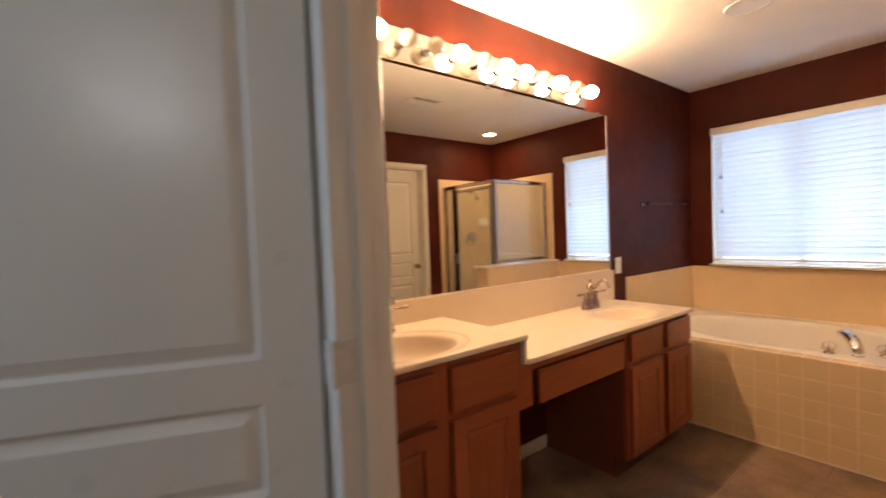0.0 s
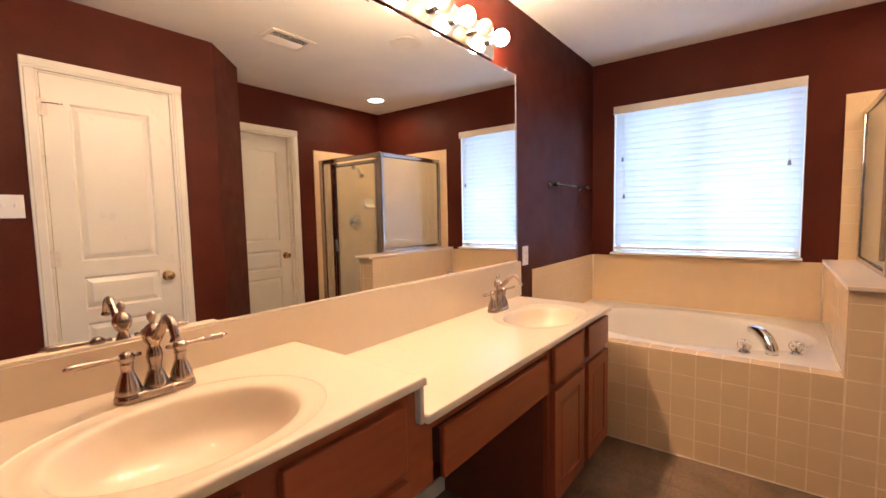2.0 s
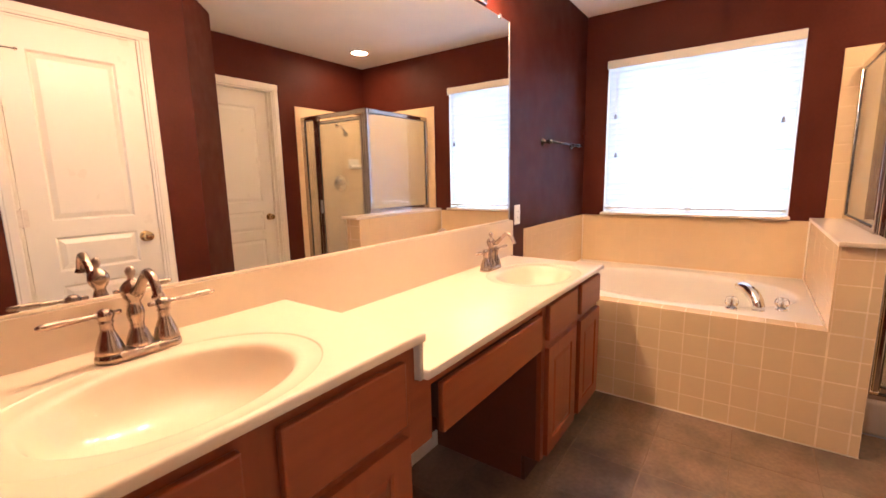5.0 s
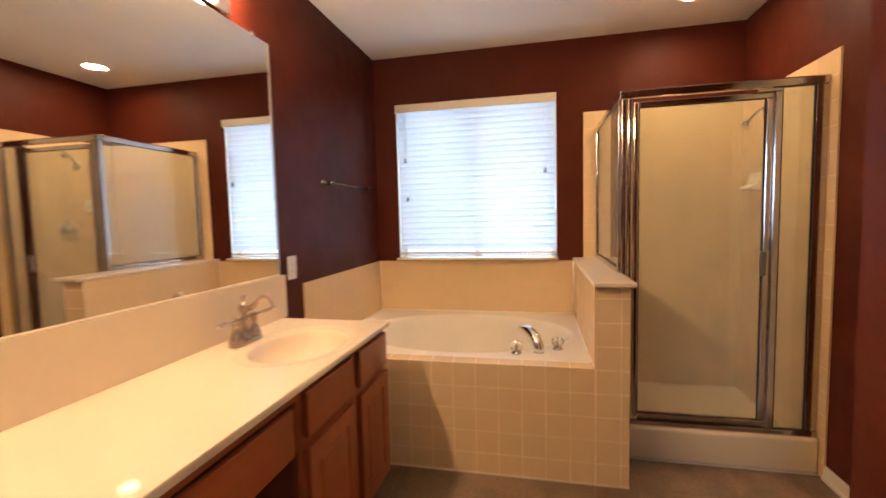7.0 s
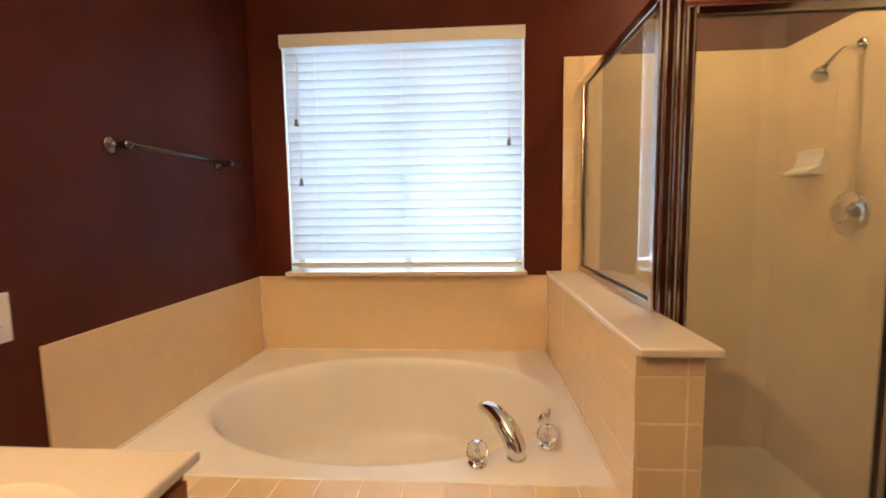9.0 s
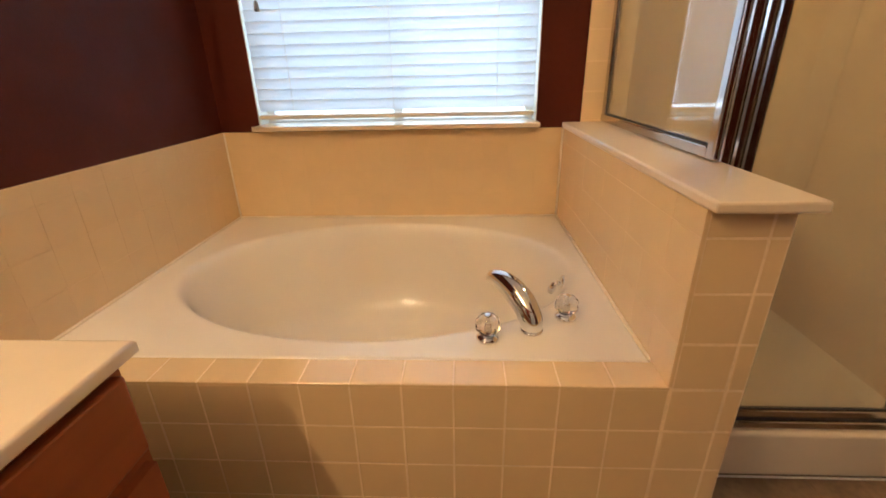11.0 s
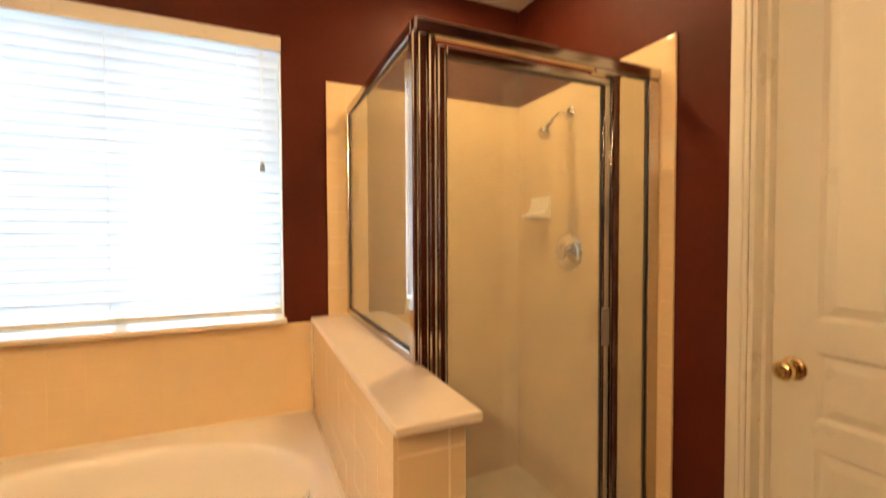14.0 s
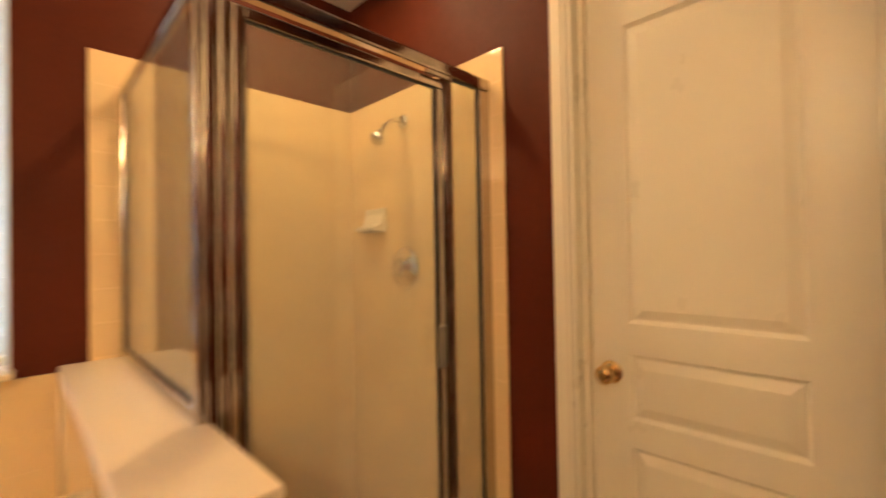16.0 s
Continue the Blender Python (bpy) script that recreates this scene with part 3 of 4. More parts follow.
part("bottom_rail", box(0.000, 0.046, -BW, BW, 0.932, 0.950, 0.003, 2), WHITE, blind)
for y in (-0.42, 0.0, 0.42):
    part("ladder_cord", tube([(-0.0065, y, 0.945), (-0.0065, y, 2.0)], 0.0011, 6), WHITE_PLASTIC, blind)
    part("ladder_cord", tube([(0.042, y, 0.945), (0.042, y, 2.0)], 0.0011, 6), WHITE_PLASTIC, blind)
    part("cord_button", lathe([(0.006, 0.925), (0.006, 0.932)], 10, pose(0.02, y, 0)), WHITE_PLASTIC, blind)
for y, z in ((-0.510, 1.52), (0.512, 1.635), (0.500, 1.348)):
    for side in (-0.0035, 0.0035):
        part("lift_cord", tube([(-0.024, y, z + 0.015), (-0.024, y + side, z + 0.06), (-0.024, y + side, 1.995)], 0.0011, 6), WHITE_PLASTIC, blind)
    part("tassel", lathe([(0.004, 0.019), (0.0075, 0.013), (0.0105, -0.012), (0.0085, -0.016)], 12, pose(-0.026, y, z)), TASSEL, blind, "grey cord tassel", True)

# ---- vanity ----
HIGH, LOW, FRONT = 0.847, 0.747, 1.250


def cabinet_front(parent, x0, x1, z0, z1, y, door_like, vertical=True):
    w, h = x1 - x0, z1 - z0
    if door_like:
        bm = panelled(w, h, 0.019, [(0.055, w - 0.055, 0.055, h - 0.055)], 0.008, 0.006, 0.022, False)
        bmesh.ops.translate(bm, vec=(x0, y - 0.0095, z0), verts=bm.verts)
    else:
        bm = box(x0, x1, y - 0.019, y, z0, z1, 0.005, 2)
    return part("cabinet_door" if door_like else "drawer_front", bm, WOOD if vertical else WOOD_H, parent)


FACE = FRONT + 0.028


def cabinet(x0, x1, top, label, fronts, end_panel=None):
    ob = thing("vanity_cabinet", ((x0 + x1) / 2, FACE, 0), label, "cabinet")
    cx = (x0 + x1) / 2
    deep = NORTH - 0.003 - FACE
    # side panels and feet painted dark to imitate kneehole shade
    part("side_panel", box(x0 - cx, x0 - cx + 0.016, 0.0195, deep, 0.055, top), SHADED_SIDE, ob)
    part("side_panel", box(x1 - cx - 0.016, x1 - cx, 0.0195, deep, 0.055, top), SHADED_SIDE, ob)
    part("bottom_panel", box(x0 - cx + 0.0165, x1 - cx - 0.0165, 0.0195, deep, 0.055, 0.071), WOOD, ob)
    part("back_panel", box(x0 - cx + 0.0165, x1 - cx - 0.0165, deep - 0.006, deep, 0.072, top - 0.15), WOOD, ob)
    part("face_frame", box(x0 - cx, x1 - cx, 0.0, 0.019, 0.055, top), WOOD, ob)
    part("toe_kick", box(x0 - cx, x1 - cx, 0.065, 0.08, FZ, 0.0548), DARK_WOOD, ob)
    part("side_foot", box(x0 - cx, x0 - cx + 0.016, 0.081, NORTH - 0.004 - FACE, FZ, 0.0548), SHADED_SIDE, ob)
    part("side_foot", box(x1 - cx - 0.016, x1 - cx, 0.081, NORTH - 0.004 - FACE, FZ, 0.0548), SHADED_SIDE, ob)
    for a, b, c, d, kind in fronts:
        cabinet_front(ob, a - cx, b - cx, c, d, -0.001, kind, kind)
    return ob


cabinet(WEST + 0.003, 1.378, HIGH - 0.0225, "red-stained oak sink cabinet under the taller counter",
        [(0.645, 0.967, 0.638, 0.795, False), (1.033, 1.350, 0.638, 0.795, False), (0.645, 0.967, 0.070, 0.612, True), (1.033, 1.350, 0.070, 0.612, True)])
cabinet(2.168, 2.890, LOW - 0.0225, "red-stained oak sink cabinet beside the bathtub",
        [(2.197, 2.521, 0.562, 0.704, False), (2.582, 2.876, 0.562, 0.704, False), (2.197, 2.521, 0.070, 0.532, True), (2.582, 2.876, 0.070, 0.532, True)])
knee = thing("kneehole_drawer", (1.77, FACE, 0), "red-stained oak apron drawer over the open kneehole", "drawer")
bm = box(1.3785 - 1.77, 1.462 - 1.77, 0.0, 0.019, 0.545, LOW - 0.0225)
add_box(bm, 1.462 - 1.77, 2.167 - 1.77, 0.0, 0.019, 0.690, LOW - 0.0225)
part("face_frame", bm, WOOD_H, knee)
part("drawer_front", box(1.487 - 1.77, 2.128 - 1.77, -0.02, -0.001, 0.548, 0.686, 0.005, 2), WOOD_H, knee)
part("filler_strip", box(1.3785 - 1.77, 1.3995 - 1.77, 0.0, 0.019, LOW - 0.0222, HIGH - 0.0225), WOOD, knee)
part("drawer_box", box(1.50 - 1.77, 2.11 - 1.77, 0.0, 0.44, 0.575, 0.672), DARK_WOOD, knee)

SINK = [(1.42, 0.0), (1.318, 0.0), (1.308, -0.0006), (1.303, -0.0024), (1.296, -0.0031), (1.13, -0.0042), (1.07, -0.0055), (1.035, -0.0082), (1.01, -0.014), (0.985, -0.023), (0.95, -0.038), (0.90, -0.056), (0.83, -0.075), (0.73, -0.092), (0.60, -0.105), (0.44, -0.115), (0.26, -0.122), (0.10, -0.125)]


def sink_profile(top):
    return [(s, top + z) for s, z in SINK]


top = thing("countertop", (0.98, 1.50, 0), "cream cultured-marble counter in two heights with two oval sinks", "countertop")
bm = basin((WEST + 0.0015 - 0.98, 1.412 - 0.98, FRONT - 1.50, NORTH - 0.002 - 1.50), (-0.008, -0.033), 0.206, 0.155, sink_profile(HIGH), 96, 2.1, 0.021)
part("sink_deck", bm, MARBLE, top, "", True)
bm = basin((1.4165 - 0.98, 2.905 - 0.98, FRONT - 1.50, NORTH - 0.002 - 1.50), (2.525 - 0.98, -0.03), 0.202, 0.155, sink_profile(LOW), 128, 2.1, 0.021)
part("sink_deck", bm, MARBLE, top, "", True)
bm = box(1.400 - 0.98, 1.4155 - 0.98, FRONT + 0.010 - 1.50, NORTH - 0.025 - 1.50, LOW - 0.021, HIGH - 0.0215, 0.003)
part("step_riser", bm, MARBLE, top)
bm = bmesh.new()
outline = [(WEST + 0.0015, HIGH + 0.0005), (1.4162, HIGH + 0.0005), (1.4162, LOW + 0.0005), (2.930, LOW + 0.0005), (2.930, 0.944), (2.924, 0.951), (WEST + 0.0015, 0.951)]
front, rear = [[bm.verts.new((x - 0.98, y - 1.50, z)) for x, z in outline] for y in (NORTH - 0.021, NORTH - 0.0005)]
bm.faces.new(front)
bm.faces.new(rear[::-1])
for i in range(len(outline)):
    j = (i + 1) % len(outline)
    bm.faces.new((front[i], rear[i], rear[j], front[j]))
part("backsplash", bm, MARBLE, top)
for cx, cy, z in ((0.98, 1.465, HIGH), (2.525, 1.47, LOW)):
    part("drain", lathe([(0.022, z - 0.126), (0.022, z - 0.121), (0.016, z - 0.1195), (0.012, z - 0.122)], 20, pose(cx - 0.98, cy - 1.50, 0)), NICKEL, top, "brushed metal drain", True)

# ---- basin faucets ----
faucet = thing("basin_faucet", (0.995, 1.690, HIGH + 0.0005), "brushed nickel two-handle faucet with gooseneck spout", "faucet", "basin faucets")
bm = bmesh.new()
pts = []
for i in range(28):
    a = 2 * math.pi * i / 28
    x = 0.052 * (1 if math.cos(a) > 0 else -1) + 0.028 * math.cos(a) if abs(math.cos(a)) > 1e-6 else 0
    pts.append((x, 0.028 * math.sin(a)))
for k, (s, z) in enumerate([(1.0, 0.0), (1.0, 0.008), (0.93, 0.014), (0.80, 0.017)]):
    ring = [bm.verts.new((x * (0.35 * s + 0.65), y * s, z)) for x, y in pts]
    if k:
        for i in range(28):
            bm.faces.new((last[i], last[(i + 1) % 28], ring[(i + 1) % 28], ring[i]))
    else:
        bm.faces.new(ring)
    last = ring
bm.faces.new(last)
part("base_plate", bm, NICKEL, faucet, "", True)
part("spout_column", lathe([(0.024, 0.015), (0.0245, 0.022), (0.022, 0.032), (0.0165, 0.048), (0.0125, 0.056), (0.0137, 0.060), (0.0125, 0.063), (0.0155, 0.076), (0.0165, 0.086), (0.0145, 0.097), (0.0115, 0.108), (0.0128, 0.112), (0.0185, 0.121), (0.0215, 0.132), (0.0205, 0.143), (0.013, 0.153), (0.0065, 0.158), (0.006, 0.163), (0.009, 0.168), (0.0097, 0.175), (0.0068, 0.182), (0.002, 0.185)], 26), NICKEL, faucet, "", True)
arc = curve_points([(0, -0.010, 0.135), (0, -0.032, 0.136), (0, -0.056, 0.158), (0, -0.082, 0.180), (0, -0.106, 0.175), (0, -0.121, 0.152), (0, -0.125, 0.136)], 6)
part("spout", tube(arc, [0.0125 - 0.0038 * min(i / 14, 1) for i in range(len(arc) - 4)] + [0.0088, 0.0108, 0.0118, 0.0112], 16), NICKEL, faucet, "", True)
for s in (-1, 1):
    h = part("handle", lathe([(0.025, 0.015), (0.0255, 0.020), (0.022, 0.034), (0.0155, 0.053), (0.0125, 0.060), (0.0117, 0.064), (0.0115, 0.077), (0.0138, 0.080), (0.011, 0.083), (0.0145, 0.089), (0.0157, 0.095), (0.0137, 0.102), (0.006, 0.1068), (0.002, 0.1075)], 22, pose(s * 0.052, 0, 0)), NICKEL, faucet, "", True)
    lv = [(s * (0.052 + u), -0.10 * u, 0.0955 + 0.03 * max(u, 0)) for u in (-0.028, -0.022, -0.012, 0.012, 0.020, 0.030, 0.056, 0.072, 0.088, 0.101, 0.106)]
    part("lever", tube(lv, [0.0040, 0.0055, 0.0038, 0.0058, 0.0038, 0.0044, 0.0060, 0.0076, 0.0070, 0.0056, 0.0025], 12), NICKEL, h, "", True)
part("lift_rod", tube([(0, 0.021, 0.012), (0, 0.021, 0.075)], 0.002, 8), NICKEL, faucet)
copy_thing(faucet, pose(2.507, 1.690, LOW + 0.0005))

# ---- mirror and light bar ----
mir = thing("wall_mirror", (1.77, NORTH, 0.957), "large frameless wall mirror above the backsplash", "mirror")
part("mirror_glass", box(0.64 - 1.77, 2.902 - 1.77, -0.0095, -0.0025, 0.0, 1.062, 0.0012), MIRROR, mir)
for x in (-0.9, 0.0, 1.02):
    part("mirror_clip", box(x - 0.011, x + 0.011, -0.0125, -0.0003, 1.050, 1.071, 0.001), CHROME, mir)
part("edge_channel", box(0.64 - 1.77, 2.902 - 1.77, -0.0112, -0.0003, -0.0045, 0.0015, 0.0004), CAULK, mir, "pale caulk along the lower edge")

part("edge_channel", box(2.893 - 1.77, 2.9035 - 1.77, -0.0128, -0.0003, 0.006, 1.062, 0.0012), HANDLE_METAL, mir, "narrow bright edge strip")

N_BULBS, BULB_X, BULB_STEP, BAR_Z = 12, 2.603, 0.1535, 2.110
bar = thing("vanity_light_bar", (1.72, NORTH, BAR_Z), "polished chrome strip light with twelve globe bulbs, some unlit", "light fixture")
bm = bmesh.new()
bar_prof = [(-0.0003, -0.080), (-0.013, -0.080), (-0.018, -0.076), (-0.018, 0.070), (-0.013, 0.075), (-0.0003, 0.075)]
for x in (0.815 - 1.72, 2.645 - 1.72):
    ring = [bm.verts.new((x, y, z)) for y, z in bar_prof]
    bm.faces.new(ring)
    if x > 0:
        for i in range(len(ring)):
            bm.faces.new((last[i], last[(i + 1) % len(ring)], ring[(i + 1) % len(ring)], ring[i]))
    last = ring
part("strip_body", bm, CHROME, bar)
LIT = (0, 2, 4, 5, 7, 10)
for i in range(N_BULBS):
    at = Matrix.Translation((BULB_X - i * BULB_STEP - 1.72, -0.030, 0)) @ pose(0, 0, 0, 90)
    bm = lathe([(0.021, -0.012), (0.021, 0.003), (0.0170, 0.005), (0.0170, 0.007), (0.0185, 0.0085), (0.0170, 0.010), (0.0170, 0.0115), (0.0185, 0.013), (0.0170, 0.0145), (0.0170, 0.017), (0.014, 0.018)], 20, at)
    part("socket", bm, CHROME, bar)
    globe = [(0.0125, 0.0185), (0.0140, 0.022)] + [(0.0395 * math.sin(a), 0.0575 - 0.0395 * math.cos(a)) for a in [0.42 + k * (math.pi - 0.50) / 10 for k in range(11)]]
    part("bulb", lathe(globe, 20, at), BULB_ON if i in LIT else BULB_OFF, bar, "lit frosted globe bulb" if i in LIT else "unlit globe bulb", True)

# ---- north wall fittings ----
bar = thing("towel_bar", (3.66, NORTH, 1.418), "dark pewter towel bar on the burgundy wall above the tub", "towel bar")
for x in (-0.275, 0.275):
    m = Matrix.Translation((x, 0, 0)) @ pose(0, 0, 0, 90)
    part("post", lathe([(0.027, 0.0003), (0.027, 0.006), (0.020, 0.011), (0.012, 0.016), (0.010, 0.040), (0.014, 0.048), (0.016, 0.058), (0.013, 0.068), (0.005, 0.072)], 20, m), DARK_NICKEL, bar, "", True)
part("rail", tube([(-0.275, -0.058, 0), (0.345, -0.058, 0)], 0.008, 14), DARK_NICKEL, bar, "", True)

outlet = thing("outlet_plate", (3.019, NORTH, 0.975), "white plastic outlet cover plate on the burgundy wall", "outlet")
part("plate", box(-0.036, 0.036, -0.006, -0.0003, -0.058, 0.058, 0.002, 2), WHITE_PLASTIC, outlet)
part("receptacle", box(-0.017, 0.017, -0.0085, -0.006, -0.034, 0.034, 0.001), WHITE_PLASTIC, outlet)
# the slots' inner shade is painted as thin black slips on the face
for z in (-0.021, 0.014):
    part("slot", box(-0.008, -0.006, -0.0089, -0.0084, z, z + 0.008), BLACK, outlet)
    part("slot", box(0.006, 0.008, -0.0089, -0.0084, z, z + 0.008), BLACK, outlet)

switch = thing("light_switch", (1.035, CLOSET_Y, 1.318), "white double toggle switch plate beside the closet door", "switch")
part("plate", box(-0.057, 0.057, 0.0003, 0.006, -0.058, 0.058, 0.002, 2), WHITE_PLASTIC, switch)
for x in (-0.023, 0.023):
    part("toggle", box(x - 0.005, x + 0.005, 0.006, 0.016, -0.004, 0.014, 0.001), WHITE_PLASTIC, switch)

ring = thing("towel_ring", (WEST, 1.140, 1.352), "dark pewter towel ring beside the entry door", "towel ring")
part("post", lathe([(0.026, 0.0003), (0.026, 0.006), (0.018, 0.011), (0.011, 0.016), (0.010, 0.032), (0.014, 0.038), (0.012, 0.058), (0.005, 0.062)], 20, pose(0, 0, 0, 0, 90)), DARK_NICKEL, ring, "", True)
loop = [(0.052, 0.080 * math.sin(a), -0.078 + 0.080 * math.cos(a)) for a in [2 * math.pi * k / 36 for k in range(37)]]
part("ring", tube(loop, 0.0055, 10), DARK_NICKEL, ring, "", True)

# ---- ceiling fittings ----
can = thing("recessed_light", (3.785, -0.255, CZ), "lit round recessed ceiling downlight with white trim", "ceiling light")
bm = lathe([(0.098, -0.0003), (0.096, -0.006), (0.078, -0.010), (0.073, -0.006), (0.073, -0.0003)], 32)
part("trim_ring", bm, WHITE_PLASTIC, can, "", True)
part("lamp_face", lathe([(0.071, -0.0012), (0.071, -0.0030), (0.040, -0.0040)], 32), CAN_ON, can, "glowing lamp face")
vent = thing("ceiling_vent", (2.36, 0.39, CZ), "white louvred supply register in the ceiling", "vent")
bm = box(-0.160, 0.160, -0.112, -0.085, -0.008, -0.0003, 0.002)
add_box(bm, -0.160, 0.160, 0.085, 0.112, -0.008, -0.0003, 0.002)
add_box(bm, -0.160, -0.128, -0.085, 0.085, -0.008, -0.0003, 0.002)
add_box(bm, 0.128, 0.160, -0.085, 0.085, -0.008, -0.0003, 0.002)
part("frame", bm, WHITE_PLASTIC, vent)
# no duct above: a black sheet stands in for the dark inside
part("backing", box(-0.128, 0.128, -0.085, 0.085, -0.0016, -0.0003), BLACK, vent, "black sheet in place of the duct's dark opening")
for i in range(9):
    bm = box(-0.126, 0.126, -0.0085, 0.0085, -0.0008, 0.0008)
    ob = part("louvre", bm, WHITE_PLASTIC, vent)
    ob.matrix_basis = pose(0, -0.076 + i * 0.019, -0.0062, 28 if i < 5 else -28)
disc = thing("ceiling_disc", (2.905, 0.955, CZ), "flat round white ceiling speaker cover", "speaker")
part("cover", lathe([(0.110, -0.0003), (0.109, -0.005), (0.100, -0.0075), (0.096, -0.006), (0.05, -0.0065)], 40), WHITE_PLASTIC, disc, "", True)

# ---- bathtub and pony wall ----
DECK, APRON, PONY_S, PONY_N = 0.500, 3.105, 0.190, 0.336
pony = structure("wall_pony", box(APRON + 0.0042, EAST - 0.001, PONY_S + 0.0009, PONY_N + 0.0070, FZ - 0.02, 0.882), MATCHED_GROUT, "low tiled dividing wall between tub and shower", "wall")
part("grout_bed", box(APRON + 0.0010, APRON + 0.0040, PONY_S + 0.0009, PONY_N + 0.0070, FZ - 0.02, 0.8815), GROUT, pony)
cap = thing("pony_wall_cap", (3.66, 0.26, 0.882), "cream cultured-marble cap on the low dividing wall", "wall cap")
part("slab", box(3.064 - 3.66, EAST - 0.010 - 3.66, 0.172 - 0.26, 0.352 - 0.26, 0.0005, 0.0215, 0.005, 2), MARBLE, cap)
for y in (PONY_N + 0.0075, PONY_S - 0.0015):
    part("caulk_bead", tube([(APRON + 0.004 - 3.66, y - 0.26, 0.0), (EAST - 0.012 - 3.66, y - 0.26, 0.0)], 0.0028, 8), CAULK, cap, "thin pale caulk under the slab", True)
part("caulk_bead", tube([(APRON + 0.0005 - 3.66, PONY_S - 0.26, 0.0), (APRON + 0.0005 - 3.66, PONY_N - 0.26, 0.0)], 0.0028, 8), CAULK, cap, "thin pale caulk under the slab", True)

tub = thing("bathtub", (3.68, 1.05, 0), "cream oval drop-in bathtub in a tiled deck", "bathtub")
TUB = [(1.14, DECK), (1.035, DECK), (1.012, DECK - 0.0010), (0.998, DECK - 0.0040), (0.985, DECK - 0.010), (0.973, DECK - 0.020), (0.962, DECK - 0.034), (0.948, DECK - 0.058), (0.930, DECK - 0.10), (0.905, DECK - 0.17), (0.872, DECK - 0.25), (0.83, DECK - 0.33), (0.75, DECK - 0.372), (0.60, DECK - 0.385), (0.30, DECK - 0.390), (0.10, DECK - 0.392)]
bm = basin((3.1905 - 3.68, EAST - 0.0105 - 3.68, PONY_N + 0.0105 - 1.05, NORTH - 0.0105 - 1.05), (0.020, 0.0), 0.438, 0.648, TUB, 128, 2.0, 0.02)
part("shell", bm, ACRYLIC, tub, "", True)
m = Matrix.Translation((-0.01, -0.616, 0.452)) @ pose(0, 0, 0, -80)
ov = part("overflow_plate", lathe([(0.026, 0), (0.026, 0.004), (0.018, 0.008), (0.006, 0.010)], 20, m), CHROME, tub, "", True)
part("trip_lever", tube([m @ Vector(p) for p in ((0, 0, 0.008), (0, 0.006, 0.022), (0, 0.030, 0.030), (0, 0.044, 0.032))], [0.006, 0.010, 0.0135, 0.008], 12, None, 0.5), CHROME, ov, "", True)
deck_edge = structure("tub_apron", box(APRON + 0.0010, 3.1895, PONY_N + 0.008, NORTH - 0.001, FZ - 0.02, DECK - 0.0012), GROUT, "tiled bathtub apron and deck edge", "tub apron")


def caulk(a, b, r=0.0052):
    part("caulk_line", tube([Vector(p) - Vector((3.68, 1.05, 0)) for p in (a, b)], r, 8), CAULK, tub, "thin pale caulk joint", True)


for a, b in (((3.195, PONY_N + 0.0102, DECK + 0.001), (EAST - 0.011, PONY_N + 0.0102, DECK + 0.001)),
             ((EAST - 0.0105, PONY_N + 0.011, DECK + 0.001), (EAST - 0.0105, NORTH - 0.011, DECK + 0.001)),
             ((3.195, NORTH - 0.0105, DECK + 0.001), (EAST - 0.011, NORTH - 0.0105, DECK + 0.001)),
             ((EAST - 0.0105, NORTH - 0.0105, DECK + 0.003), (EAST - 0.0105, NORTH - 0.0105, 0.88)),
             ((EAST - 0.0105, PONY_N + 0.0102, DECK + 0.003), (EAST - 0.0105, PONY_N + 0.0102, 0.88))):
    caulk(a, b)

part("caulk_line", tube([(APRON + 0.0005, PONY_S, FZ + 0.001), (APRON + 0.0005, NORTH - 0.01, FZ + 0.001)], 0.0045, 8), CAULK, deck_edge, "pale caulk along the floor", True)

filler = thing("tub_faucet", (3.308, 0.590, DECK + 0.001), "chrome deck-mounted tub faucet with clear acrylic handles", "faucet")
ctrl = curve_points([(0.004, 0, 0.0), (0.010, 0.003, 0.030), (0.036, 0.020, 0.062), (0.072, 0.046, 0.083), (0.108, 0.073, 0.091), (0.136, 0.095, 0.084)], 6)
share = [i / (len(ctrl) - 1) for i in range(len(ctrl))]
part("spout", tube(ctrl, [0.0265 + 0.0065 * math.sin(min(k / 0.45, 1.0) * math.pi / 2) - 0.0135 * max(k - 0.45, 0) ** 1.6 / 0.55 ** 1.6 for k in share], 26, None, 0.92), CHROME, filler, "", True)
part("escutcheon", lathe([(0.0285, -0.0003), (0.0285, 0.003), (0.0265, 0.005)], 28, pose(0.004, 0, 0)), CHROME, filler, "", True)
for x, y, turn in ((-0.034, 0.112, 0), (0.064, -0.097, 18)):
    m = pose(x, y, 0, 0, 0, turn)
    h = part("handle", lathe([(0.014, 0.0165), (0.024, 0.0200), (0.0300, 0.0300), (0.0315, 0.0400), (0.0290, 0.0520), (0.0220, 0.0610), (0.012, 0.0640)], 10, m), CLEAR_ACRYLIC, filler, "faceted clear acrylic knob")
    part("handle_base", lathe([(0.028, 0.0), (0.028, 0.005), (0.0255, 0.009), (0.018, 0.013), (0.014, 0.0163)], 28, m), CHROME, h, "chrome base", True)
    part("screw_cap", lathe([(0.010, 0.0643), (0.010, 0.0668), (0.007, 0.0680)], 16, m), CHROME, h, "", True)
    part("stem", lathe([(0.0075, 0.0168), (0.0075, 0.040), (0.0045, 0.042), (0.0045, 0.0600)], 12, m), CHROME, h, "metal stem inside the knob")

